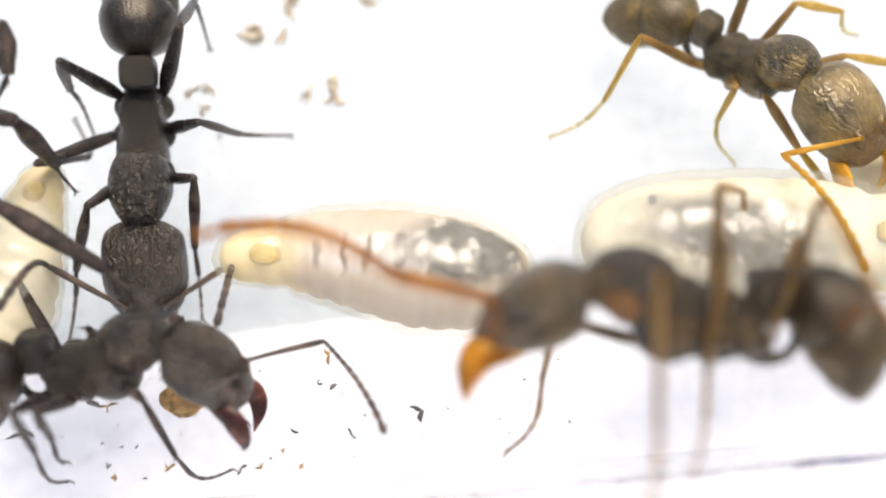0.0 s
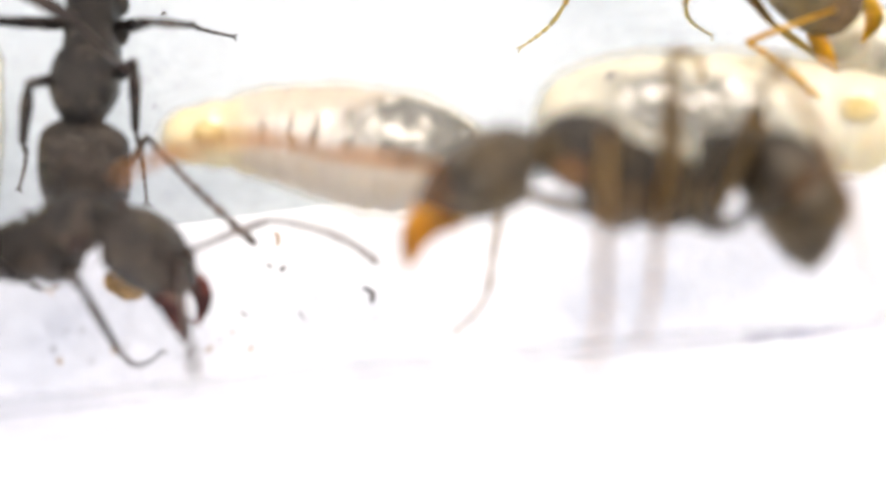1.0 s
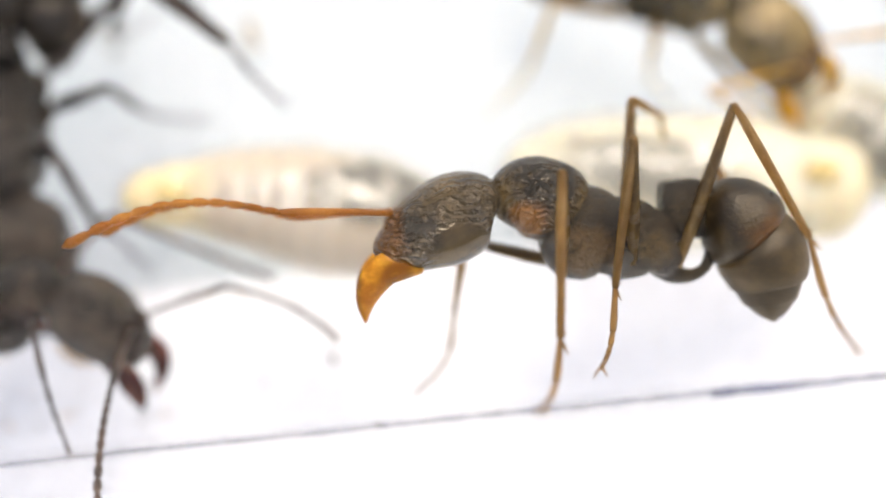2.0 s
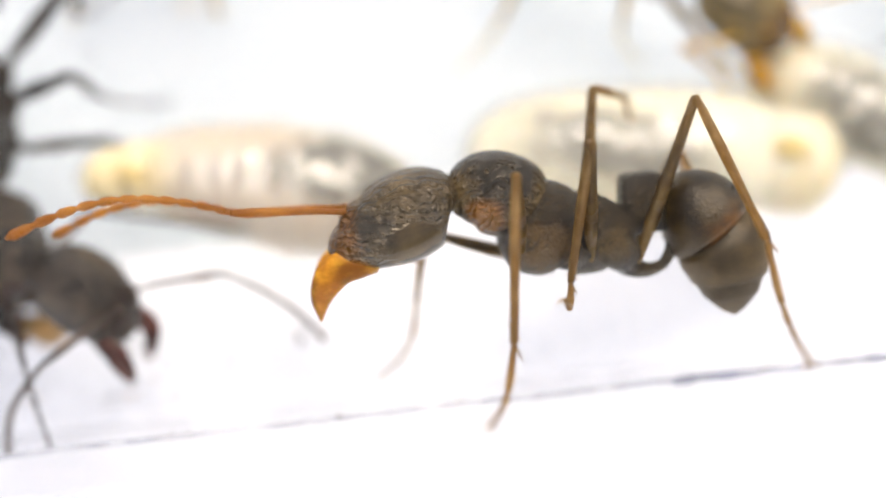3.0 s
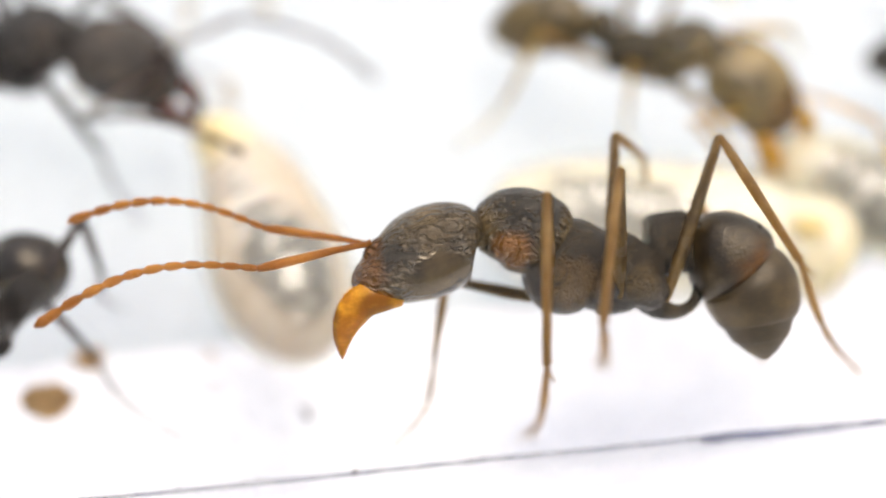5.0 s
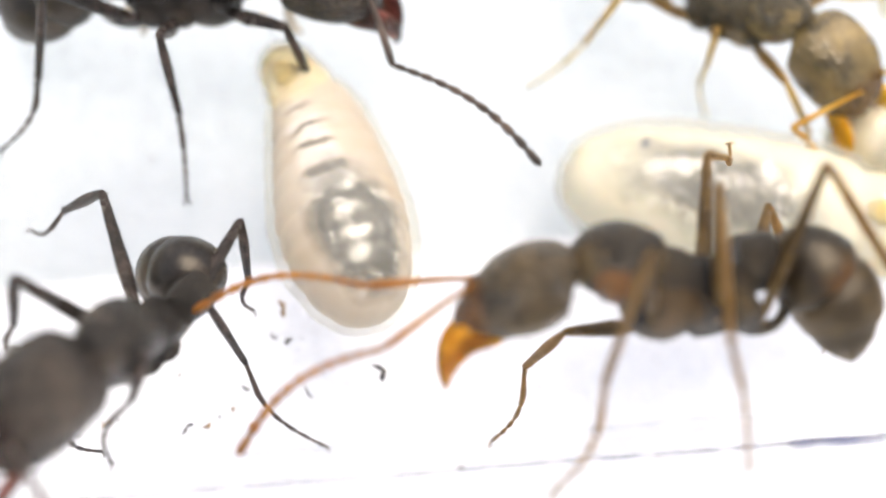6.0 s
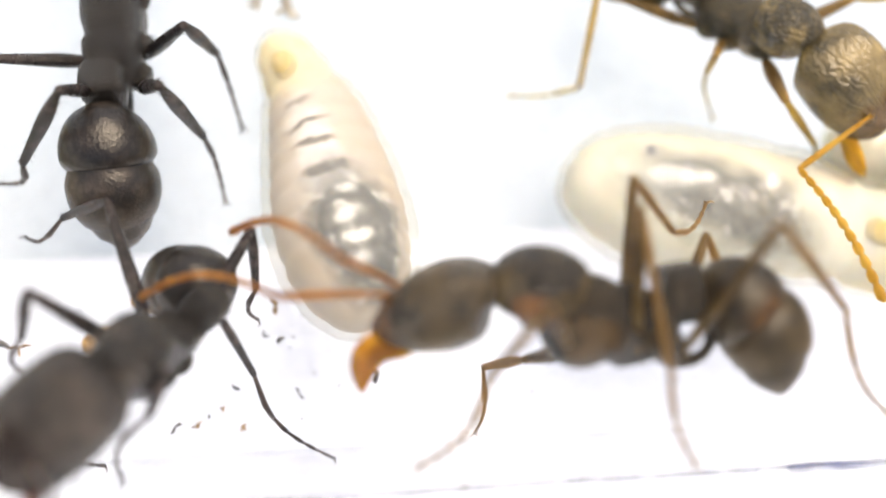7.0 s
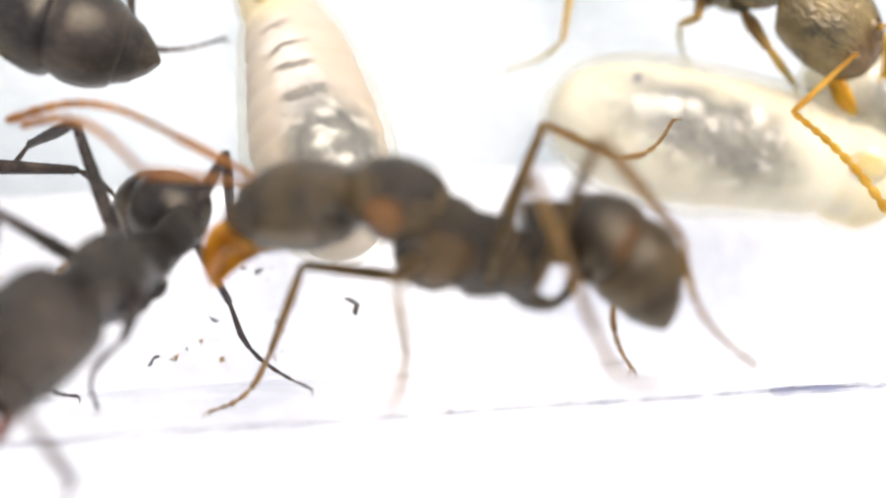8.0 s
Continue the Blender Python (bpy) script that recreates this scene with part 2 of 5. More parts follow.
def larva_core(name, seed, gut_at, gut_size, gut_strength=0.9, head_at=4.0, spots=(), bars=None, pale=((0.69, 0.64, 0.47), (0.80, 0.76, 0.60))):
    """Milky fat body of a larva, with the mottled dark gut on one stretch of the back."""
    m, nt, b, out = material(name)
    tc = nt.nodes.new("ShaderNodeTexCoord")
    mp = nt.nodes.new("ShaderNodeMapping")
    mp.inputs["Location"].default_value = [-g / k for g, k in zip([v * MM for v in gut_at], [v * MM for v in gut_size])]
    mp.inputs["Scale"].default_value = [1 / (k * MM) for k in gut_size]
    nt.links.new(tc.outputs["Object"], mp.inputs["Vector"])
    ln = nt.nodes.new("ShaderNodeVectorMath")
    ln.operation = "LENGTH"
    nt.links.new(mp.outputs[0], ln.inputs[0])
    ragged = noise_node(nt, 520.0 + seed, 5.0)
    add = nt.nodes.new("ShaderNodeMath")
    add.operation = "ADD"
    nt.links.new(ln.outputs["Value"], add.inputs[0])
    nt.links.new(ragged.outputs["Fac"], add.inputs[1])
    rng = nt.nodes.new("ShaderNodeMapRange")
    rng.inputs["From Min"].default_value, rng.inputs["From Max"].default_value = 1.68, 1.18
    rng.inputs["To Max"].default_value = gut_strength
    nt.links.new(add.outputs[0], rng.inputs["Value"])
    fine = noise_node(nt, 1500.0 + seed, 4.0)
    gut = ramp(nt, fine.outputs["Fac"], [(0.46, (0.012, 0.012, 0.014)), (0.57, (0.10, 0.095, 0.092)), (0.69, (0.56, 0.53, 0.49))])
    big = noise_node(nt, 260.0 + seed, 3.0)
    skin = ramp(nt, big.outputs["Fac"], [(0.35, pale[0]), (0.65, pale[1])])
    base = mixed(nt, blob(nt, (head_at, 0, 1.6), (2.1, 1.8, 1.8)), skin.outputs[0], (0.80, 0.67, 0.38))
    if bars:
        # white fat bodies, one bar to a segment, with brown gaps between them
        wave = nt.nodes.new("ShaderNodeTexWave")
        wave.bands_direction, wave.wave_profile = "X", "SIN"
        wave.inputs["Scale"].default_value, wave.inputs["Distortion"].default_value = 400.0, 5.5
        wave.inputs["Detail"].default_value, wave.inputs["Detail Scale"].default_value = 4.0, 1.3
        nt.links.new(tc.outputs["Object"], wave.inputs["Vector"])
        bar = ramp(nt, wave.outputs["Fac"], [(0.04, (0.15, 0.12, 0.10)), (0.15, (0.47, 0.40, 0.35)), (0.36, (0.74, 0.69, 0.64))])
        base = mixed(nt, blob(nt, *bars), base, bar.outputs[0])
    mix = nt.nodes.new("ShaderNodeMix")
    mix.data_type = "RGBA"
    nt.links.new(rng.outputs[0], mix.inputs[0])
    nt.links.new(base, mix.inputs[6])
    nt.links.new(gut.outputs[0], mix.inputs[7])
    tone = mix.outputs[2]
    for at, r in spots:
        tone = mixed(nt, blob(nt, at, (r, 1.8 * r, 0.9)), tone, (0.16, 0.15, 0.155))
    nt.links.new(tone, b.inputs["Base Color"])
    b.inputs["Subsurface Weight"].default_value = 0.5
    b.inputs["Subsurface Radius"].default_value = (1.0, 0.75, 0.45)
    b.inputs["Subsurface Scale"].default_value = 0.0003
    b.inputs["Roughness"].default_value = 0.6
    b.inputs["Specular IOR Level"].default_value = 0.15
    bump(nt, b, fine.outputs["Fac"], 0.3, 0.0002)
    soft = nt.nodes.new("ShaderNodeBsdfTranslucent")
    soft.inputs[0].default_value = (0.92, 0.87, 0.74, 1)
    clear = nt.nodes.new("ShaderNodeBsdfTransparent")
    m1, m2 = nt.nodes.new("ShaderNodeMixShader"), nt.nodes.new("ShaderNodeMixShader")
    m1.inputs[0].default_value, m2.inputs[0].default_value = 0.05, 0.04
    nt.links.new(b.outputs[0], m1.inputs[1])
    nt.links.new(soft.outputs[0], m1.inputs[2])
    nt.links.new(m1.outputs[0], m2.inputs[1])
    nt.links.new(clear.outputs[0], m2.inputs[2])
    nt.links.new(m2.outputs[0], out.inputs[0])
    return m


def larva_skin():
    """Clear, waxy, glossy larval skin."""
    m, nt, b, out = material("clear_larva_skin")
    big = noise_node(nt, 300.0, 3.0)
    tone = ramp(nt, big.outputs["Fac"], [(0.35, (0.70, 0.65, 0.50)), (0.65, (0.80, 0.77, 0.64))])
    nt.links.new(tone.outputs[0], b.inputs["Base Color"])
    b.inputs["Roughness"].default_value = 0.4
    clear = nt.nodes.new("ShaderNodeBsdfTransparent")
    clear.inputs[0].default_value = (0.99, 0.985, 0.96, 1)
    m1, m2 = nt.nodes.new("ShaderNodeMixShader"), nt.nodes.new("ShaderNodeMixShader")
    m1.inputs[0].default_value = 0.82
    nt.links.new(b.outputs[0], m1.inputs[1])
    nt.links.new(clear.outputs[0], m1.inputs[2])
    gloss = nt.nodes.new("ShaderNodeBsdfGlossy")
    gloss.inputs["Roughness"].default_value = 0.13
    m2.inputs[0].default_value = 0.05
    nt.links.new(m1.outputs[0], m2.inputs[1])
    nt.links.new(gloss.outputs[0], m2.inputs[2])
    nt.links.new(m2.outputs[0], out.inputs[0])
    wrinkle = noise_node(nt, 2400.0, 6.0)
    k = bump(nt, b, wrinkle.outputs["Fac"], 0.35, 0.00012)
    nt.links.new(k.outputs[0], gloss.inputs["Normal"])
    return m


LARVA_SKIN = larva_skin()


def clear_plastic(name, haze, tint, grain=160.0, low=0.6):
    m, nt, b, out = material(name)
    n = noise_node(nt, grain, 4.0)
    b.inputs["Base Color"].default_value = (*tint, 1)
    b.inputs["Roughness"].default_value = 0.22
    b.inputs["Specular IOR Level"].default_value = 0.3
    tr = nt.nodes.new("ShaderNodeBsdfTransparent")
    mix = nt.nodes.new("ShaderNodeMixShader")
    rng = nt.nodes.new("ShaderNodeMapRange")
    rng.inputs["To Min"].default_value, rng.inputs["To Max"].default_value = haze * low, haze * 1.4
    rng.inputs["From Min"].default_value, rng.inputs["From Max"].default_value = 0.35, 0.65
    nt.links.new(n.outputs["Fac"], rng.inputs["Value"])
    nt.links.new(rng.outputs[0], mix.inputs[0])
    nt.links.new(tr.outputs[0], mix.inputs[1])
    nt.links.new(b.outputs[0], mix.inputs[2])
    nt.links.new(mix.outputs[0], out.inputs[0])
    return m


PLASTIC = clear_plastic("clear_plastic", 0.05, (0.90, 0.92, 0.95))
FLOOR = clear_plastic("dusty_clear_plastic", 0.10, (0.68, 0.69, 0.73), 1600.0, 0.7)
GREY_WALL = clear_plastic("grey_wall_plastic", 0.17, (0.50, 0.50, 0.53), 700.0, 0.6)
LEDGE = clear_plastic("clear_ledge_plastic", 0.015, (0.95, 0.95, 0.97))
EDGE = clear_plastic("grey_plastic_edge", 0.36, (0.36, 0.37, 0.42), 1500.0, 0.3)
SCUFF = clear_plastic("bluish_scuff", 0.34, (0.20, 0.22, 0.36), 1400.0, 0.2)
FAINT = clear_plastic("faint_moulded_line", 0.16, (0.45, 0.46, 0.55), 120.0, 0.1)


def plain(name, c0, c1, scale, rough=0.7, sheen=0.5):
    m, nt, b, out = material(name)
    n = noise_node(nt, scale, 4.0)
    r = ramp(nt, n.outputs["Fac"], [(0.35, c0), (0.65, c1)])
    nt.links.new(r.outputs[0], b.inputs["Base Color"])
    b.inputs["Roughness"].default_value = rough
    b.inputs["Specular IOR Level"].default_value = sheen
    g = noise_node(nt, scale * 9, 3.0)
    bump(nt, b, g.outputs["Fac"], 0.15, 0.00005)
    return m


PAPER = plain("white_paper", (0.86, 0.86, 0.87), (0.90, 0.90, 0.90), 400.0)
TABLE = plain("pale_grey_table_top", (0.46, 0.505, 0.515), (0.49, 0.535, 0.545), 60.0, 0.85, 0.15)
CRUMB = plain("brown_crumb", (0.20, 0.11, 0.04), (0.55, 0.33, 0.13), 3000.0, 0.8)
SPECK = plain("dark_grey_speck", (0.05, 0.045, 0.045), (0.20, 0.18, 0.16), 3000.0, 0.8)
HUSK = plain("straw_coloured_husk", (0.24, 0.19, 0.13), (0.70, 0.61, 0.45), 2500.0, 0.7)


# ---- mesh helpers ----
def part(name, bm, mat, parent=None, label="", smooth=True):
    """Links a bmesh, drawn in millimetres, as one mesh object."""
    for v in bm.verts:
        v.co *= MM
    bmesh.ops.recalc_face_normals(bm, faces=bm.faces)
    me = bpy.data.meshes.new(name)
    bm.to_mesh(me)
    bm.free()
    if smooth:
        me.polygons.foreach_set("use_smooth", [True] * len(me.polygons))
    me.materials.append(mat)
    ob = new(name, me)
    ob.parent = parent
    if label:
        tagged(ob, label)
    return ob


def loft(bm, rings, n=20, square=2.0, side=(0, 1, 0)):
    """A closed skin through rings (x, y, z, half height, half width) set square to their spine."""
    pts = [Vector(r[:3]) for r in rings]
    rows = []
    for i, r in enumerate(rings):
        d = (pts[min(i + 1, len(pts) - 1)] - pts[max(i - 1, 0)]).normalized()
        s = Vector(side)
        s = (s - d * s.dot(d)).normalized()
        u = d.cross(s)
        row = []
        for k in range(n):
            a = 2 * math.pi * k / n
            c, q = math.cos(a), math.sin(a)
            e = 2.0 / square
            c, q = math.copysign(abs(c) ** e, c), math.copysign(abs(q) ** e, q)
            row.append(bm.verts.new(pts[i] + s * (c * r[4]) + u * (q * r[3])))
        rows.append(row)
    for a, b in zip(rows, rows[1:]):
        for k in range(n):
            bm.faces.new((a[k], a[(k + 1) % n], b[(k + 1) % n], b[k]))
    bm.faces.new(rows[0])
    bm.faces.new(rows[-1][::-1])
    return bm


def smooth_rings(rings, steps=4):
    """More rings between those given, on a smooth curve."""
    out = []
    k = len(rings)
    for i in range(k - 1):
        p0, p1, p2, p3 = (np.array(rings[max(0, min(k - 1, i + j))], float) for j in (-1, 0, 1, 2))
        for s in range(steps):
            t = s / steps
            out.append(0.5 * (2 * p1 + (p2 - p0) * t + (2 * p0 - 5 * p1 + 4 * p2 - p3) * t * t + (3 * p1 - p0 - 3 * p2 + p3) * t ** 3))
    out.append(np.array(rings[-1], float))
    return [(*r[:3], max(r[3], 0.01), max(r[4], 0.01)) for r in out]


def box_between(bm, lo, hi):
    g = bmesh.ops.create_cube(bm, size=1.0)
    for v in g["verts"]:
        v.co = Vector([lo[i] + (v.co[i] + 0.5) * (hi[i] - lo[i]) for i in range(3)])
    return g["verts"]


# ---- the place: table, paper and the clear tray ----
TRAY_TURN, FOOT_Y, LEAN, RIM_Z = 5.6, -7.43, 0.373, 13.5

bm = bmesh.new()
box_between(bm, (-260, -240, -28), (260, 280, -8.2))
tagged(part("table_top", bm, TABLE, smooth=False), "pale grey smooth table top under the tray", "table", kind="structure")

bm = bmesh.new()
box_between(bm, (-120, -160, -8.18), (110, 1.6, -8.0))
sheet = part("paper_sheet", bm, PAPER, smooth=False)
tagged(sheet, "blank white paper sheet lying under the clear tray", "paper")
sheet.matrix_basis = mm(0, 0, 0, 0, 0, 8.2)


def extrude_profile(bm, profile, x0, x1):
    """A bar along x with the given (y, z) outline."""
    a = [bm.verts.new((x0, y, z)) for y, z in profile]
    b = [bm.verts.new((x1, y, z)) for y, z in profile]
    n = len(profile)
    for k in range(n):
        bm.faces.new((a[k], a[(k + 1) % n], b[(k + 1) % n], b[k]))
    bm.faces.new(a[::-1])
    bm.faces.new(b)


def build_tray():
    tray = tagged(new("plastic_tray"), "clear plastic tray with sloping sides and a wide flat rim", "tray", kind="structure")
    tray.matrix_basis = mm(0, 0, 0, 0, 0, TRAY_TURN)
    far, wide, thick = 62.0, 70.0, 1.0
    bm = bmesh.new()
    box_between(bm, (-wide, FOOT_Y, -thick), (wide, far, 0))
    part("tray_floor", bm, FLOOR, tray, smooth=False)
    top = FOOT_Y - LEAN * RIM_Z
    bm = bmesh.new()
    seam, seam_z = FOOT_Y - LEAN * 5.5, 5.5
    extrude_profile(bm, [(seam, seam_z + 0.002), (top, RIM_Z), (top - thick, RIM_Z), (seam - thick, seam_z + 0.002)], -wide, wide)
    part("front_wall", bm, LEDGE, tray, smooth=False)
    # below the seam the wall is a greyer, hazier plastic
    bm = bmesh.new()
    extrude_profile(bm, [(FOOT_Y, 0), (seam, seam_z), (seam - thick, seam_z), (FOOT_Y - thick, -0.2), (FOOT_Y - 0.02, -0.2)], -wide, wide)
    part("wall_foot", bm, GREY_WALL, tray, "greyer lower part of the front wall", smooth=False)
    bm = bmesh.new()
    extrude_profile(bm, [(far, 0), (far + LEAN * RIM_Z, RIM_Z), (far + LEAN * RIM_Z + thick, RIM_Z), (far + thick, -0.2), (far + 0.02, -0.2)], -wide, wide)
    part("back_wall", bm, PLASTIC, tray, smooth=False)
    for s in (-1, 1):
        bm = bmesh.new()
        extrude_profile(bm, [(0, 0), (LEAN * RIM_Z, RIM_Z), (LEAN * RIM_Z + thick, RIM_Z), (thick, -0.2), (0.02, -0.2)], 0, far - FOOT_Y)
        w = part("side_wall", bm, PLASTIC, tray, smooth=False)
        w.matrix_basis = mm(wide * s, FOOT_Y if s < 0 else far, 0, 0, 0, 90 if s < 0 else -90)
    # the flat ledge outside the front wall, with its rounded edge and fine moulded ridges
    ledge = 5.5
    top = FOOT_Y - LEAN * ledge
    bm = bmesh.new()
    box_between(bm, (-wide, top - 22, ledge - 0.8), (wide, top - 1.3, ledge - 0.004))
    part("ledge", bm, LEDGE, tray, smooth=False)
    bm = bmesh.new()
    loft(bm, [(x, top - 0.05 + 0.012 * math.sin(x * 0.9), ledge, 0.06 + 0.02 * math.sin(x * 2.3), 0.06) for x in np.linspace(-wide, wide, 90)], 8)
    part("ledge_edge", bm, EDGE, tray, "grey dusty seam where the ledge meets the wall")
    bm = bmesh.new()
    loft(bm, [(x, top - 0.12 + 0.03 * math.sin(x * 1.7), ledge + 0.02, 0.02 + 0.08 * abs(math.sin(x * 0.55)), 0.02 + 0.10 * abs(math.sin(x * 0.55 + 0.4))) for x in np.linspace(7.5, 24, 70)], 8)
    part("scuff_mark", bm, SCUFF, tray, "bluish grey scuffed streak along the seam")
    for y, r in ((1.75, 0.05), (2.2, 0.045), (2.75, 0.03)):
        bm = bmesh.new()
        loft(bm, [(x, top - y, ledge + 0.01, r, r) for x in np.linspace(8.5, wide, 30)], 6)
        part("moulded_ridge", bm, FAINT, tray)
    # foot ring that holds the floor above the table
    bm = bmesh.new()
    box_between(bm, (-wide + 2, FOOT_Y + 34, -8.0), (wide - 2, FOOT_Y + 35, -thick - 0.002))
    part("foot_rib", bm, PLASTIC, tray, smooth=False)
    return tray


tray = build_tray()
TRAY_INV = tray.matrix_basis.inverted()


def ground_z(x, y):
    """Height of the tray's inside at a place of the plan, in millimetres."""
    yy = (TRAY_INV @ Vector((x * MM, y * MM, 0))).y / MM
    return max(0.0, (FOOT_Y - yy) / LEAN) + 0.06


# ---- ants ----
# Body space: x ahead, y to the ant's left, z towards its back; millimetres.
HEAD = [(2.12, 0, 0.52, 0.20, 0.30), (2.22, 0, 0.58, 0.56, 0.82), (2.45, 0, 0.60, 0.80, 1.02), (2.9, 0, 0.54, 0.92, 1.08), (3.4, 0, 0.38, 0.91, 1.10), (3.85, 0, 0.20, 0.74, 1.05), (4.25, 0, 0.06, 0.54, 0.90), (4.55, 0, -0.04, 0.36, 0.64), (4.70, 0, -0.10, 0.16, 0.38)]
PRONOTUM = [(2.16, 0, 0.52, 0.18, 0.20), (2.02, 0, 0.58, 0.44, 0.40), (1.78, 0, 0.66, 0.74, 0.62), (1.35, 0, 0.70, 0.88, 0.80), (0.9, 0, 0.62, 0.83, 0.79), (0.5, 0, 0.5, 0.66, 0.66), (0.3, 0, 0.42, 0.40, 0.45)]
MESOSOMA = [(1.15, 0, 0.05, 0.40, 0.40), (0.8, 0, -0.08, 0.90, 0.62), (0.3, 0, -0.16, 1.00, 0.68), (-0.08, 0, -0.28, 0.88, 0.62), (-0.2, 0, -0.34, 0.78, 0.57), (-0.34, 0, -0.36, 0.88, 0.60), (-0.75, 0, -0.46, 0.82, 0.60), (-1.1, 0, -0.58, 0.69, 0.55), (-1.28, 0, -0.69, 0.55, 0.44), (-1.38, 0, -0.80, 0.28, 0.28)]
LEGS = ("front", "middle", "hind")
HIPS = [(0.95, 0.50, -0.45), (-0.35, 0.48, -0.92), (-1.15, 0.44, -0.95)]
ROOTS = [(0.75, 0.32, -0.05), (-0.15, 0.34, -0.45), (-0.85, 0.32, -0.55)]
REACH = [(2.2, 2.4, 2.1), (2.6, 2.4, 2.1), (3.4, 3.1, 2.2)]


def aim(p0, p1, up=(0, 0, 1)):
    """The pose of a limb that starts at p0 and points to p1 along its own x; millimetres."""
    p0, x = Vector(p0), (Vector(p1) - Vector(p0)).normalized()
    z = Vector(up)
    z = z - x * z.dot(x)
    if z.length < 1e-4:
        z = Vector((1, 0, 0)) - x * x.x
    z.normalize()
    y = z.cross(x)
    m = Matrix((x, y, z)).transposed().to_4x4()
    m.translation = p0 * MM
    return m


def limb(name, length, r0, r1, r2, mat, parent, bend=0.0):
    """A tapering limb along x: thin at the joint, swollen, thin again."""
    bm = bmesh.new()
    rings = [(0, 0, 0, r0 * 0.75, r0 * 0.75), (0.06 * length, 0, 0.2 * bend, r0, r0), (0.35 * length, 0, bend, r1, r1 * 0.74), (0.72 * length, 0, 0.7 * bend, r1 * 0.78, r1 * 0.60), (0.96 * length, 0, 0.1 * bend, r2, r2 * 0.9), (length, 0, 0, r2 * 0.7, r2 * 0.7)]
    rings = smooth_rings(rings, 3)
    loft(bm, rings, 10)
    rnd = random.Random(name + str(round(length, 2)))
    for k in range(int(9 * length)):
        # short slanting bristles
        x, y, z, r, w = rings[rnd.randrange(2, len(rings) - 1)]
        a, n = rnd.uniform(0, 2 * math.pi), rnd.uniform(0.07, 0.15)
        root = Vector((x + rnd.uniform(-0.05, 0.05) * length, 0.92 * w * math.cos(a), z + 0.92 * r * math.sin(a)))
        root.x = min(max(root.x, 0.1 * length), 0.95 * length)
        tip = root + Vector((0.8 * n, 0.7 * n * math.cos(a), 0.7 * n * math.sin(a)))
        base = [bm.verts.new(root + Vector(d) * 0.013) for d in ((1, 0, 0), (-0.5, -0.8 * math.sin(a), 0.8 * math.cos(a)), (-0.5, 0.8 * math.sin(a), -0.8 * math.cos(a)))]
        top = bm.verts.new(tip)
        for i in range(3):
            bm.faces.new((base[i], base[(i + 1) % 3], top))
    return part(name, bm, mat, parent)


def tarsus_mesh(length, mat, parent):
    """Five short joints in a soft arc and a pair of claws."""
    bm = bmesh.new()
    cuts = (0, 0.42, 0.60, 0.74, 0.85, 1.0)
    sag = lambda s: 0.14 * length * math.sin(math.pi * s) * -1
    for a, b in zip(cuts, cuts[1:]):
        w = 0.086 - 0.038 * a
        p = [(a * length, 0, sag(a)), ((a * 0.3 + b * 0.7) * length, 0, sag(a * 0.3 + b * 0.7)), (b * length, 0, sag(b))]
        loft(bm, [(*p[0], w * 0.6, w * 0.6), (*p[1], w, w * 0.9), (*p[2], w * 0.75, w * 0.75)], 7)
    for s in (-1, 1):
        loft(bm, [(length, 0.02 * s, 0, 0.03, 0.03), (length + 0.12, 0.09 * s, 0.0, 0.022, 0.022), (length + 0.19, 0.13 * s, -0.08, 0.006, 0.006)], 5)
    return part("tarsus", bm, mat, parent)


def bend_leg(hip, foot, reach, out_side):
    """Knee and ankle of a leg that stands with its foot at that place (body space)."""
    hip, foot = Vector(hip), Vector(foot)
    a, b, c = reach
    flat = Vector((foot.x - hip.x, foot.y - hip.y, 0))
    flat = flat.normalized() if flat.length > 1e-3 else Vector((0, out_side, 0))
    ankle = foot - (flat * 0.62 + Vector((0, 0, -0.78))).normalized() * c
    v = ankle - hip
    d = min(max(v.length, abs(a - b) + 0.05), a + b - 0.02)
    ankle = hip + v.normalized() * d
    k = (a * a - b * b + d * d) / (2 * d)
    h = math.sqrt(max(a * a - k * k, 0.0))
    axis = v.normalized()
    pole = Vector((0, 0.35 * out_side, 1.0))
    pole = (pole - axis * pole.dot(axis)).normalized()
    knee = hip + axis * k + pole * h
    foot = ankle + (foot - ankle).normalized() * c
    return knee, ankle, foot


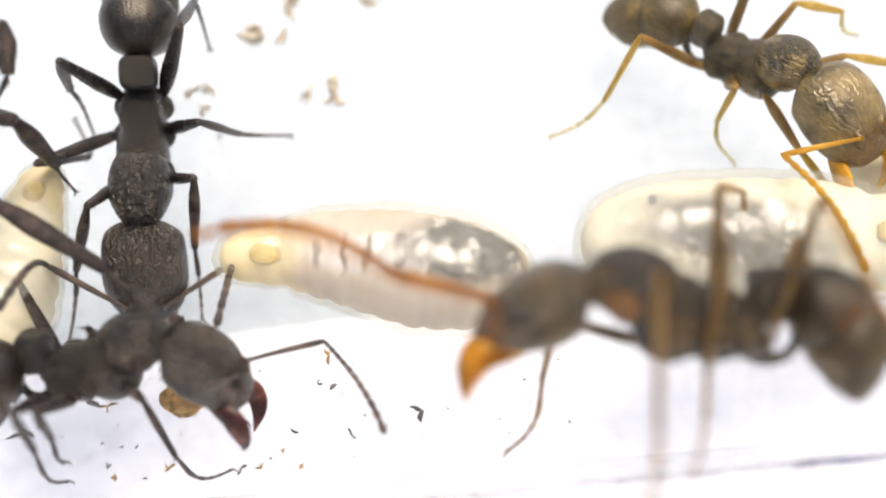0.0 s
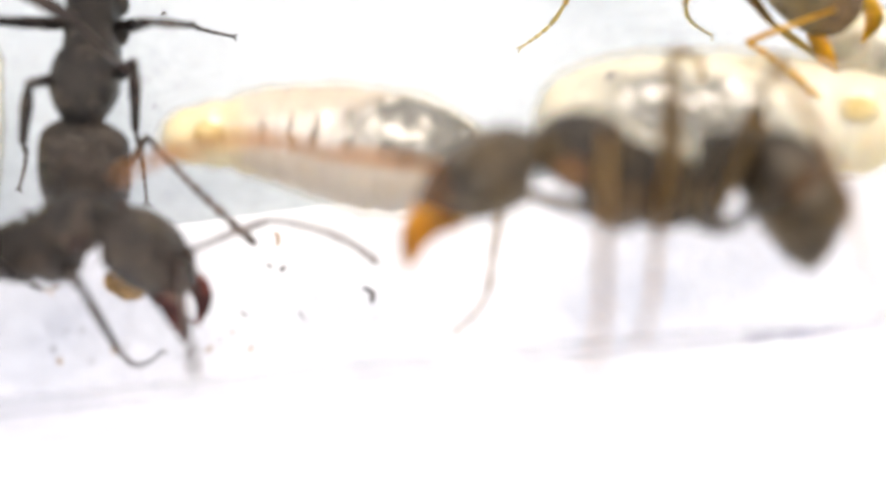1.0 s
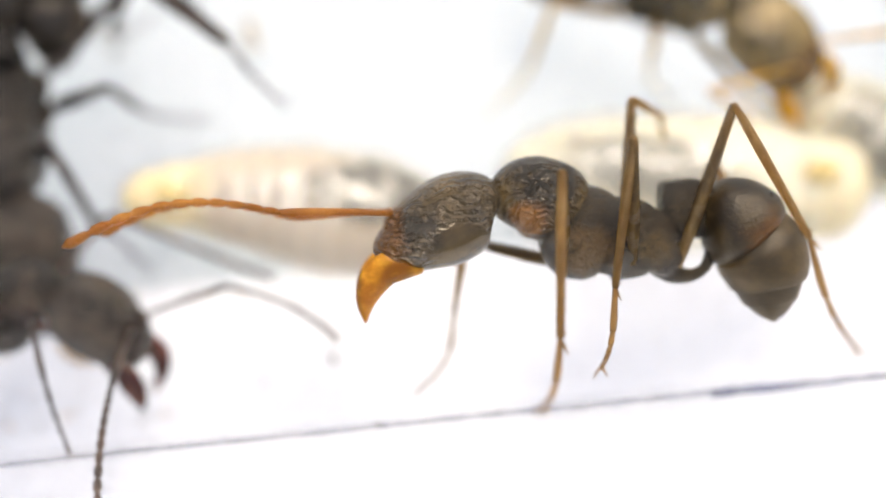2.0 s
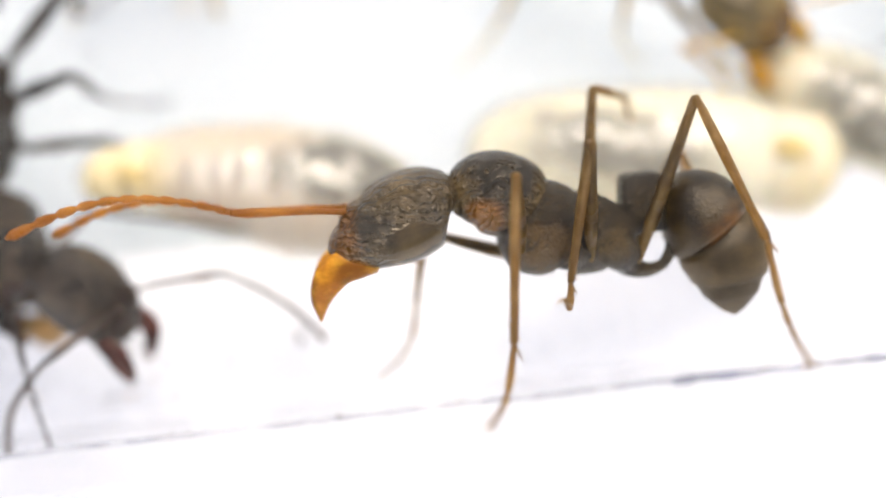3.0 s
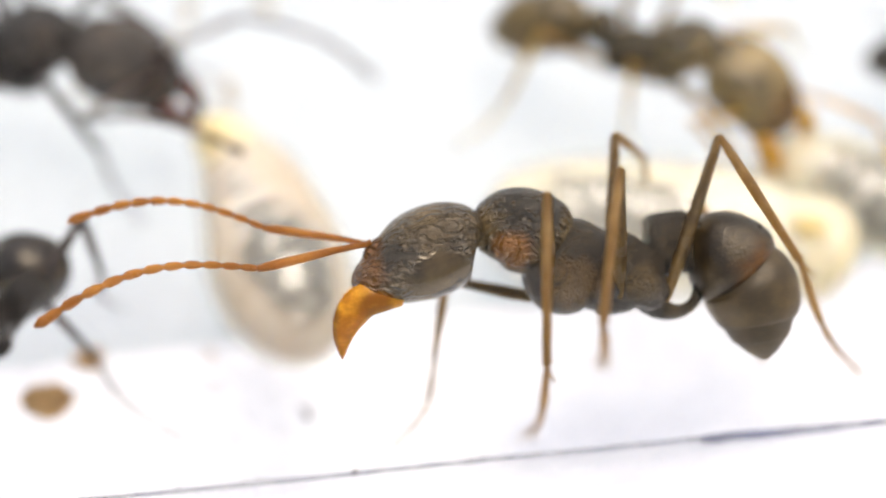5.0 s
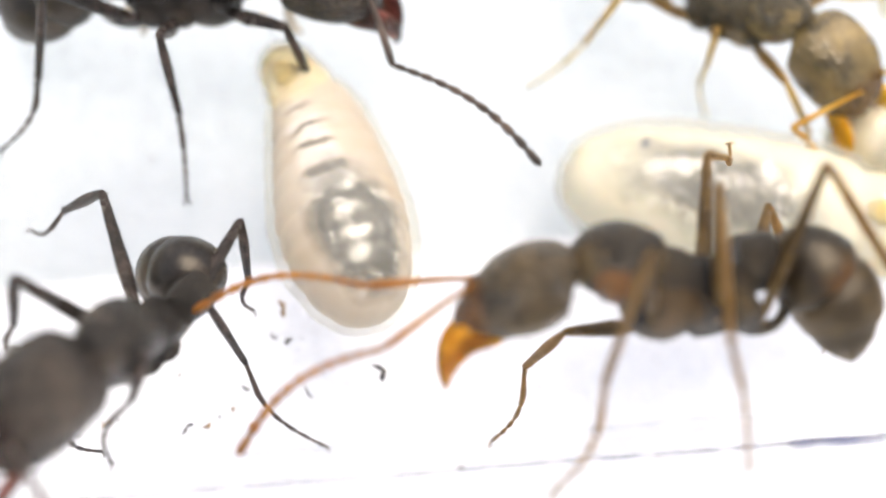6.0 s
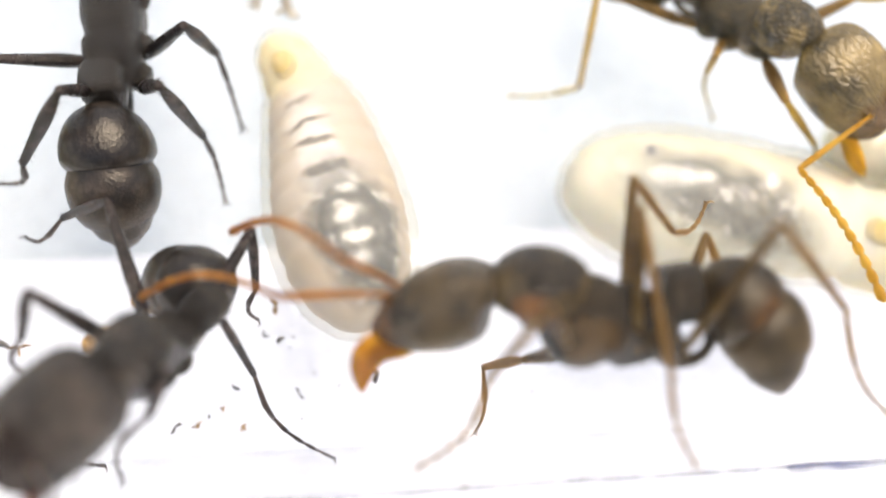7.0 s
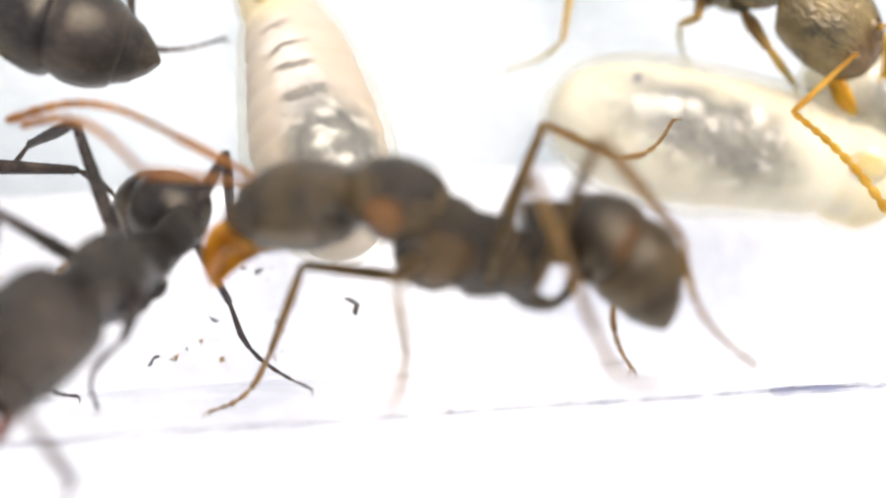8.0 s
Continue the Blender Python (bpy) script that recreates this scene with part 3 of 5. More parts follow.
class Ant:
    """One ant with its parts; legs[i] holds what is needed to move them."""

    def __init__(self, label, look_of, group, gaster_turn=20.0, feet=None, fixed=None, antennae=((20, -25), (20, -25)), spread=(20, 20), jaw_open=0.0, at=None, size=1.0, head_turn=(0, 0), gaster_yaw=0.0, funiculus=1.0, elbows=(0, 0), gaster_length=1.0, stout=1.0, head_size=1.0, feeler_girth=1.0, scape=1.0, gaster_girth=1.0):
        self.body = tagged(new("ant"), label, "ant", group)
        body, c = self.body, look_of
        self.size, self.elbows, self.scape, self.head_size = size, elbows, scape, head_size
        body.scale = (size, size, size)
        if at is not None:
            body.matrix_basis = at @ Matrix.Diagonal((size, size, size, 1))
        self.nod = self.nod_by(*head_turn)
        head = self.head = part("head", loft(bmesh.new(), smooth_rings(HEAD, 4), 28, 2.5), c["head"], body)
        head.matrix_basis = self.head_pose(self.nod)
        for s in (-1, 1):
            bm = bmesh.new()
            bmesh.ops.create_icosphere(bm, subdivisions=3, radius=0.15, matrix=Matrix.Translation((3.62, 0.97 * s, 0.40)) @ Matrix.Diagonal((1, 0.6, 1, 1)))
            part("eye", bm, EYE, head, "glossy black eye")
            bm = bmesh.new()
            o = 0.25 * jaw_open * s
            loft(bm, smooth_rings([(3.80, 0.50 * s, -0.34, 0.18, 0.14), (4.15, 0.58 * s + o * 0.6, -0.28, 0.30, 0.18), (4.55, 0.57 * s + o * 1.4, -0.32, 0.34, 0.16), (4.86, 0.46 * s + o * 2.1, -0.60, 0.31, 0.12), (5.04, 0.28 * s + o * 2.4, -0.98, 0.20, 0.09), (5.10, 0.08 * s + o * 2, -1.42, 0.025, 0.03)], 4), 14, 2.0)
            part("mandible", bm, c["jaw"], head, "curved toothed mandible")
        bm = loft(bmesh.new(), [(4.0, 0, 0.05, 0.3, 0.45), (4.4, 0, 0.0, 0.28, 0.5), (4.62, 0, -0.06, 0.12, 0.35)], 16)
        part("clypeus", bm, c["head"], head)
        for s in (-1, 1):
            bm = loft(bmesh.new(), smooth_rings([(3.75, 0.34 * s, 0.84, 0.10, 0.14), (4.05, 0.38 * s, 0.74, 0.17, 0.22), (4.30, 0.44 * s, 0.60, 0.14, 0.18), (4.44, 0.42 * s, 0.44, 0.05, 0.08)], 3), 12)
            part("frontal_lobe", bm, c["head"], head, "lobe over the antenna's socket")
        part("pronotum", loft(bmesh.new(), smooth_rings(PRONOTUM, 4), 28, 2.5), c["shell"], body)
        bm = loft(bmesh.new(), smooth_rings([(0.42, 0, 0.30, 0.30, 0.42), (0.28, 0, 0.34, 0.42, 0.55), (0.05, 0, 0.30, 0.42, 0.58), (-0.14, 0, 0.22, 0.36, 0.52), (-0.22, 0, 0.16, 0.22, 0.36)], 4), 22, 2.4)
        part("mesonotum", bm, c["shell"], body)
        for s in (-1, 1):
            # low spine-less shoulders of the propodeum
            bm = loft(bmesh.new(), smooth_rings([(-0.42, 0.30 * s, 0.20, 0.12, 0.16), (-0.66, 0.34 * s, 0.20, 0.24, 0.22), (-0.95, 0.34 * s, 0.08, 0.22, 0.20), (-1.18, 0.30 * s, -0.10, 0.10, 0.12)], 4), 14)
            part("propodeum_ridge", bm, c["smooth"], body)
        part("mesosoma", loft(bmesh.new(), smooth_rings(MESOSOMA, 4), 26, 2.6), c["smooth"], body)
        bm = bmesh.new()
        loft(bm, smooth_rings([(-1.74, 0, -0.48, 0.36, 0.25), (-1.78, 0, -0.22, 0.47, 0.42), (-1.80, 0, 0.2, 0.47, 0.50), (-1.80, 0, 0.55, 0.43, 0.46), (-1.80, 0, 0.68, 0.36, 0.38), (-1.80, 0, 0.72, 0.2, 0.2)], 3), 20, 3.6)
        loft(bm, smooth_rings([(-1.05, 0, -0.85, 0.32, 0.26), (-1.42, 0, -1.22, 0.24, 0.20), (-1.82, 0, -1.36, 0.15, 0.15), (-2.18, 0, -1.22, 0.12, 0.12), (-2.42, 0, -0.8, 0.16, 0.14)], 3), 12)
        loft(bm, [(-1.1, 0, -0.60, 0.22, 0.2), (-1.7, 0, -0.34, 0.24, 0.2)], 12)
        loft(bm, [(-1.8, 0, -0.3, 0.28, 0.2), (-2.35, 0, -0.3, 0.3, 0.25)], 12)
        part("petiole", bm, c["smooth"], body)
        self.gaster(body, c, gaster_turn, gaster_yaw, gaster_length, gaster_girth)
        # feelers
        self.feelers = []
        for s, (e0, e1), out in zip((1, -1), antennae, spread):
            bm = bmesh.new()
            loft(bm, smooth_rings([(0, 0, 0, 0.11, 0.11), (0.12, 0, 0, 0.06, 0.06), (0.8 * scape, 0, 0.02, 0.075, 0.075), (1.9 * scape, 0, 0.0, 0.095, 0.095), (2.25 * scape, 0, 0, 0.06, 0.06)], 3), 9)
            ant_ob = part("antenna", bm, c["feeler"], body)
            bm = bmesh.new()
            x, beads = 0.0, []
            for k in range(11):
                n = (0.32 + 0.010 * k + (0.12 if k == 10 else 0)) * funiculus
                w = (0.070 + 0.0032 * k) * feeler_girth
                for q, r in ((0.0, 0.5), (0.3, 0.96), (0.75, 1.04)) + (((1.0, 0.3),) if k == 10 else ()):
                    xx = x + q * n
                    beads.append((xx, 0, 0.5 * math.sin(math.pi * min(xx / 4.2, 1.0)), w * r, w * r))
                x += n
            loft(bm, beads, 9)
            fun = part("funiculus", bm, c["feeler"], ant_ob)
            base = (4.28, 0.46 * s, 0.78)
            self.feelers.append((ant_ob, fun, base, s, out))
            self.set_feeler(len(self.feelers) - 1, e0, e1)
        # legs
        self.legs = []
        k = 0
        for s in (1, -1):
            for i in range(3):
                hip = Vector((HIPS[i][0], HIPS[i][1] * s, HIPS[i][2]))
                reach = REACH[i]
                if fixed:
                    hip, knee, ankle, foot = (Vector(v) for v in fixed[k])
                    reach = ((knee - hip).length, (ankle - knee).length, (foot - ankle).length)
                root = Vector((ROOTS[i][0], ROOTS[i][1] * s, ROOTS[i][2]))
                d = (hip - root)
                bm = loft(bmesh.new(), smooth_rings([(*(root + d * q), r, r) for q, r in ((0, 0.28), (0.35, 0.43), (0.75, 0.37), (0.95, 0.23), (1.0, 0.12))], 3), 12, 2.0, (1, 0.2, 0.1))
                leg = part("leg", bm, c["smooth"], body, LEGS[i] + " leg")
                a, b, cc = reach
                femur = limb("femur", a, 0.10 * stout, 0.215 * stout, 0.12 * stout, c["leg"], leg)
                tibia = limb("tibia", b, 0.09 * stout, 0.160 * stout, 0.10 * stout, c["shin"], leg)
                spur = loft(bmesh.new(), [(0, 0, 0, 0.035, 0.035), (0.2, 0, 0, 0.025, 0.025), (0.36, 0, 0, 0.005, 0.005)], 6)
                spur_ob = part("spur", spur, c["tip"], leg)
                tarsus = tarsus_mesh(cc, c["tip"], leg)
                home = Vector(feet[k]) if feet else Vector(((4.4, 2.2, -2.2), (-0.4, 4.0, -2.6), (-4.6, 3.0, -2.8))[i])
                if not feet and s < 0:
                    home.y = -home.y
                self.legs.append(dict(parts=(femur, tibia, tarsus, spur_ob), hip=hip, reach=reach, side=s, home=home, index=k))
                if fixed:
                    self.legs[-1]["rest"] = (hip, knee, ankle, foot)
                    self.legs[-1]["home"] = foot
                    self.place_leg(self.legs[-1], knee, ankle, foot)
                else:
                    self.place_leg(self.legs[-1], *bend_leg(hip, home, reach, s))
                k += 1

    def gaster(self, body, c, turn, yaw, stretch, girth):
        """Four overlapping plates along a spine that bends down by so many degrees."""
        radii = [(0.0, 0.30), (0.30, 0.72), (0.70, 0.93), (1.10, 0.97), (1.30, 0.86), (1.62, 0.95), (2.05, 0.93), (2.40, 0.80), (2.48, 0.72), (2.80, 0.57), (2.87, 0.51), (3.12, 0.29), (3.30, 0.05)]
        x, z, ang, last = -2.24, 0.02, radians(186), 0.0
        rings = []
        for s, r in [(q * stretch, r) for q, r in radii]:
            ang_s = ang + radians(turn) * min(s / 2.2, 1.0)
            x += math.cos(ang_s) * (s - last)
            z += math.sin(ang_s) * (s - last)
            last = s
            rings.append((x, 0, z, r * girth, r * girth))
        top = None
        for a, b in ((0, 5), (3, 9), (7, 11), (9, 13)):
            piece = [list(q) for q in rings[a:b]]
            for q, f in zip(piece[:2] if a else (), (0.90, 0.985)):
                q[3] *= f
                q[4] *= f
            ob = part("gaster" if top is None else "gaster_plate", loft(bmesh.new(), smooth_rings([tuple(q) for q in piece], 4), 26, 2.2), c["gaster" if top is None else "plate"], body if top is None else top)
            top = top or ob
        joint = Matrix.Translation((-2.15 * MM, 0, -0.25 * MM))
        self.gaster_pose = lambda lift: joint @ pose(0, 0, 0, 0, lift, yaw) @ joint.inverted()
        self.abdomen = top
        top.matrix_basis = self.gaster_pose(0)

    def nod_by(self, pitch, yaw):
        """The head's turn about the neck, with its size."""
        neck = Matrix.Translation((2.1, 0, 0.65))
        return neck @ pose(0, 0, 0, 0, -pitch, yaw) @ Matrix.Diagonal((*[self.head_size] * 3, 1)) @ neck.inverted()

    def head_pose(self, nod):
        return Matrix.Translation(nod.translation * MM) @ nod.to_3x3().to_4x4()

    def feeler_aimed(self, k, elbow, tip, nod=None):
        """Scape and funiculus that point at an elbow and a tip in body space."""
        nod = nod or self.nod
        base = nod @ Vector(self.feelers[k][2])
        m = aim(base, Vector(elbow))
        end = base + (Vector(elbow) - base).normalized() * 2.22 * self.scape
        return m, m.inverted() @ aim(end, Vector(tip))

    def feeler_pose(self, k, e0, e1, elbow=None):
        ob, fun, base, s, out = self.feelers[k]
        q0, q1, o = radians(e0), radians(e1 - e0), radians(out * s)
        d = Vector((math.cos(q0) * math.cos(o), math.sin(o), math.sin(q0) * math.cos(o)))
        turn = self.nod.to_3x3()
        base = self.nod @ Vector(base)
        m = aim(base, base + turn @ d, turn @ Vector((0, 0, 1)))
        elbow = self.elbows[k] if elbow is None else elbow
        return m, Matrix.Translation((2.22 * self.scape * MM, 0, 0)) @ Matrix.Rotation(radians(-s * elbow), 4, "Z") @ Matrix.Rotation(-q1, 4, "Y")

    def set_feeler(self, k, e0, e1):
        m0, m1 = self.feeler_pose(k, e0, e1)
        self.feelers[k][0].matrix_basis, self.feelers[k][1].matrix_basis = m0, m1

    def leg_poses(self, leg, knee, ankle, foot):
        out = (0.25, leg["side"], 0.3)
        down = (ankle - knee).normalized() * 0.8 + Vector((-0.5, 0, -0.3))
        return aim(leg["hip"], knee, out), aim(knee, ankle, out), aim(ankle, foot, (0, 0, 1)), aim(ankle, ankle + down, out)

    def place_leg(self, leg, knee, ankle, foot):
        for ob, m in zip(leg["parts"], self.leg_poses(leg, knee, ankle, foot)):
            ob.matrix_basis = m


def glide(rows):
    """A smooth pose for any time, from rows of (t, x, y, z, rx, ry, rz)."""
    keys = []
    for t, *p in rows:
        m = mm(*p)
        q = m.to_quaternion()
        if keys:
            q.make_compatible(keys[-1][2])
        keys.append((t, m.translation.copy(), q))

    def at(t):
        t = min(max(t, keys[0][0]), keys[-1][0])
        i = max(0, min(len(keys) - 2, sum(k[0] <= t for k in keys) - 1))
        (t0, p0, q0), (t1, p1, q1) = keys[i], keys[i + 1]
        s = (t - t0) / (t1 - t0)
        before, after = keys[max(i - 1, 0)], keys[min(i + 2, len(keys) - 1)]
        v0 = (p1 - before[1]) / (t1 - before[0]) * (t1 - t0) if i else Vector()
        v1 = (after[1] - p0) / (after[0] - t0) * (t1 - t0) if i + 2 < len(keys) else Vector()
        p = p0 * (2 * s ** 3 - 3 * s * s + 1) + v0 * (s ** 3 - 2 * s * s + s) + p1 * (3 * s * s - 2 * s ** 3) + v1 * (s ** 3 - s * s)
        e = s * s * (3 - 2 * s)
        return Matrix.LocRotScale(p, q0.slerp(q1, e), None)

    return at


def held(rows, t, reach, hip):
    """Joints at t from rows of (t, knee, ankle, foot), with the limb's true lengths, and how far from a row t is."""
    t0 = max((r for r in rows if r[0] <= t), default=rows[0], key=lambda r: r[0])
    t1 = min((r for r in rows if r[0] >= t), default=rows[-1], key=lambda r: r[0])
    s = (t - t0[0]) / (t1[0] - t0[0]) if t1[0] > t0[0] else 0.0
    s = s * s * (3 - 2 * s)
    joints, start = [], hip
    for k, n in zip((1, 4, 7), reach):
        p = Vector(t0[k:k + 3]).lerp(Vector(t1[k:k + 3]), s)
        start = start + (p - start).normalized() * n
        joints.append(start)
    away = 0.0 if t0[0] <= t <= t1[0] and t1[0] - t0[0] < 0.75 else min(abs(t - t0[0]), abs(t - t1[0]))
    return joints, away


def hold_legs(ant, steps, times):
    """Legs that go from one held stance to the next."""
    for k, table in steps.items():
        leg = ant.legs[k]
        rows = ([], [], [], [])
        for t in times:
            for r, pm in zip(rows, ant.leg_poses(leg, *held(table, t, leg["reach"], leg["hip"])[0])):
                r.append((t, pm))
        for ob, r in zip(leg["parts"], rows):
            walk(ob, r)


def hold_feeler(ant, k, poses):
    walk(ant.feelers[k][0], [(t, p) for t, p, q in poses])
    walk(ant.feelers[k][1], [(t, q) for t, p, q in poses])


def step_feet(ant, at, t0, t1, steps, period=0.55, rest_from=None):
    """Legs that stand still in the place while the body passes over them, and step in two sets of three."""
    times = [round(t0 + 0.1 * k, 3) for k in range(int(round((t1 - t0) / 0.1)) + 1)]
    if times[0] > 0:
        times = [0.0] + times
    for leg in ant.legs:
        phase = 0.5 if (leg["index"] % 2) else 0.0

        def plant(k):
            m = at(min(max((k - phase + 0.45) * period + 0.0, t0), t1))
            w = m @ (leg["home"] * MM * ant.size)
            w.z = ground_z(w.x / MM, w.y / MM) * MM
            return w

        rows = ([], [], [], [])
        for t in times:
            m = at(t)
            c = t / period + phase
            k, s = math.floor(c), c - math.floor(c)
            w = plant(k)
            if s > 0.62:
                nxt = plant(k + 1)
                q = (s - 0.62) / 0.38
                q = q * q * (3 - 2 * q)
                w = w.lerp(nxt, q) + Vector((0, 0, 1)) * (min((nxt - w).length * 0.35, 0.0012) * math.sin(math.pi * q))
            foot = (m.inverted() @ w) / (MM * ant.size)
            joints = bend_leg(leg["hip"], foot, leg["reach"], leg["side"])
            if "rest" in leg:
                # held joints before the first step or after the last
                f = min(max((t - rest_from) / 0.3, 0.0), 1.0)
                if f:
                    joints = tuple(j.lerp(r, f) for j, r in zip(joints, leg["rest"][1:]))
            if leg["index"] in steps:
                stance, away = held(steps[leg["index"]], t, leg["reach"], leg["hip"])
                joints = tuple(j.lerp(r, max(0.0, 1 - away / 0.35)) for j, r in zip(joints, stance))
            for r, pm in zip(rows, ant.leg_poses(leg, *joints)):
                r.append((t, pm))
        for ob, r in zip(leg["parts"], rows):
            walk(ob, r + ([(8.0, r[-1][1])] if times[-1] < 8.0 else []))


def move_body(ant, at, t0=0.0, t1=8.0):
    times = sorted({0.0, 8.0} | {round(t0 + 0.1 * k, 3) for k in range(int(round((t1 - t0) / 0.1)) + 1)})
    walk(ant.body, [(t, at(t)) for t in times])


# the brown ant that clings to the sloping front wall
A_REST = (5.38, -6.37, 9.20, 57.0, 2.2, -172.8)
A_LEGS = [
    ((0.90, 0.55, -0.50), (1.11, 2.52, 1.24), (1.55, 2.81, -1.79), (2.35, 4.9, -2.51)),
    ((-0.50, 0.55, -0.87), (-0.35, 2.29, 1.57), (0.71, 3.85, -1.09), (1.36, 6.03, -1.44)),
    ((-1.45, 0.50, -1.08), (-3.02, 0.40, 2.11), (-3.29, 2.84, -0.54), (-2.94, 5.15, -2.20)),
    ((0.60, -0.50, -0.87), (2.66, -1.85, -0.16), (2.98, -3.89, -2.05), (4.1, -4.53, -4.0)),
    ((-0.60, -0.50, -0.80), (-1.28, -1.1, 2.52), (-2.59, -3.54, 2.14), (-3.25, -5.58, 1.66)),
    ((-1.55, -0.50, -1.08), (-3.30, -2.00, 0.95), (-4.10, -2.60, -1.25), (-4.70, -3.00, -2.95)),
]
A_ROWS = [
    (0.0, *A_REST), (5.2, *A_REST),
    (6.3, 4.66, -6.1, 8.41, 62.99, 3.45, -164.61),
    (6.5, 4.23, -6.03, 8.33, 62.56, 5.47, -167.45),
    (7.0, 3.01, -6.24, 8.45, 64.17, 6.0, -168.62),
    (7.5, 2.32, -6.12, 8.27, 67.14, 4.64, -172.57),
    (8.0, 0.26, -6.56, 8.58, 72.07, 2.41, -177.48),
]
# how far the head is raised and turned
A_HEAD = [(0.0, 0, 0), (5.2, 0, 0), (6.3, 3.4, -17.8), (6.5, 3.2, -21.5), (7.0, 5.0, -22.4), (7.5, 5.3, -22.9), (8.0, 6.8, -34.6)]
# stances of the legs: seconds, knee, ankle and foot in body space
A_STEPS = {
    0: [(0.0, 1.11, 2.52, 1.24, 1.55, 2.81, -1.79, 2.35, 4.90, -2.51), (5.2, 1.11, 2.52, 1.24, 1.55, 2.81, -1.79, 2.35, 4.90, -2.51), (6.5, 1.57, 2.59, 1.01, 2.49, 0.47, -0.93, 3.50, -0.78, -2.66), (7.0, 1.66, 2.74, 0.73, 2.50, 0.34, -0.90, 4.18, 0.12, -2.54), (7.5, 2.01, 2.85, 0.09, 2.40, 0.50, -1.77, 3.65, 2.36, -2.48), (8.0, 1.61, 3.05, -0.93, 1.07, 0.39, -2.21, 1.64, 2.53, -2.98)],
    1: [(0.0, -0.40, 2.06, 1.71, -0.03, 0.86, -1.29, 0.82, 2.30, -2.87), (1.5, -0.40, 2.06, 1.71, -0.03, 0.86, -1.29, 0.82, 2.30, -2.87), (3.0, -0.39, 2.19, 1.64, 0.00, 0.72, -1.24, 0.55, 2.95, -1.07), (4.5, -0.29, 2.35, 1.52, 0.75, 3.80, -1.21, 1.29, 6.03, -1.29), (5.2, -0.35, 2.29, 1.57, 0.71, 3.85, -1.09, 1.36, 6.03, -1.44), (6.5, -0.85, 0.77, 2.15, -0.35, 1.39, -1.06, -0.58, 0.42, -3.14), (7.0, -0.94, 0.61, 2.19, -0.90, 1.28, -1.03, -1.36, 0.83, -3.24), (7.5, -0.21, 2.24, 1.58, -1.25, 1.01, -1.26, -1.20, 2.89, -2.58), (8.0, -0.74, 2.93, 1.03, -2.12, 2.19, -1.80, -2.32, 4.33, -2.48)],
    2: [(0.0, -3.02, 0.40, 2.11, -3.29, 2.84, -0.54, -2.94, 5.15, -2.20), (5.2, -3.02, 0.40, 2.11, -3.29, 2.84, -0.54, -2.94, 5.15, -2.20), (6.5, -2.65, 2.23, 1.80, -4.64, 0.06, -0.24, -4.22, 0.44, -3.07), (7.0, -3.04, 2.33, 1.53, -5.13, 0.46, -0.72, -6.20, -0.18, -3.31), (7.5, -4.07, 0.27, 1.32, -3.77, 3.57, -0.04, -5.26, 2.19, -2.07), (8.0, -2.02, 2.70, 1.63, -4.40, 0.66, -0.03, -5.87, 0.66, -2.52)],
    3: [(0.0, 2.66, -1.85, -0.16, 2.98, -3.89, -2.05, 4.10, -4.53, -4.00), (5.2, 2.66, -1.85, -0.16, 2.98, -3.89, -2.05, 4.10, -4.53, -4.00), (6.5, 1.29, -2.89, -1.50, 2.05, -5.49, -2.20, 3.05, -6.55, -4.03), (7.0, 1.11, -2.95, -1.44, 1.67, -5.61, -2.07, 1.96, -6.77, -4.09), (7.5, 0.82, -2.91, -1.71, 1.08, -5.37, -3.01, 1.10, -7.44, -4.11), (8.0, 2.97, -1.45, -0.58, 3.57, -3.43, -2.47, 4.97, -4.58, -3.96)],
    4: [(0.0, -1.28, -1.10, 2.52, -2.59, -3.54, 2.14, -3.25, -5.58, 1.66), (5.2, -1.28, -1.10, 2.52, -2.59, -3.54, 2.14, -3.25, -5.58, 1.66), (6.5, -1.73, -1.01, 2.41, -3.33, -3.28, 2.12, -4.51, -5.06, 2.67), (7.0, -1.28, -0.65, 2.62, -2.68, -2.51, 1.07, -4.20, -4.05, 1.44), (7.5, -1.53, -0.84, 2.50, -3.12, -2.90, 1.47, -4.77, -4.27, 1.95), (8.0, -1.98, -0.68, 2.40, -4.12, -2.39, 1.87, -5.84, -3.28, 2.88)],
}
# elbow and tip of each feeler
A_FEELERS = {
    0: [(6.3, 6.43, -0.21, -0.02, 9.28, -2.30, -2.09), (6.5, 6.59, -0.31, 0.41, 9.83, -2.17, -1.29), (7.0, 6.47, -0.38, 1.28, 9.50, -3.15, 1.33), (7.5, 6.43, -0.82, 1.30, 8.05, -4.55, 0.77), (8.0, 5.98, 0.38, 1.11, 8.67, -2.49, 2.27)],
    1: [(6.3, 6.12, -1.10, 1.65, 8.32, -4.50, 2.26), (6.5, 5.22, 0.24, 1.99, 7.52, -2.90, 3.31), (7.0, 5.15, 0.32, 1.95, 7.32, -3.13, 2.47), (7.5, 6.07, -1.23, 1.53, 9.74, 0.50, 2.11), (8.0, 5.85, -1.24, 2.17, 9.32, -3.39, 2.50)],
}
A_FEELER_NEAR = [(0, 22, 20), (1.0, 16, 1), (1.2, -8, 9), (1.5, 8, -3), (3.0, 8, 2), (3.5, 11, 3), (4.0, 9, 8), (4.5, 7, 7), (5.0, -6, -8), (5.2, -17, -18)]
A_FEELER_FAR = [(0, 21, 21), (1.0, 14, 2), (1.2, -15, 11), (1.5, 4, 3), (3.0, 3, 0), (3.5, 11, 6), (4.0, 7, -8), (4.5, 7, 12), (5.0, 16, 9), (5.2, -5, -4)]
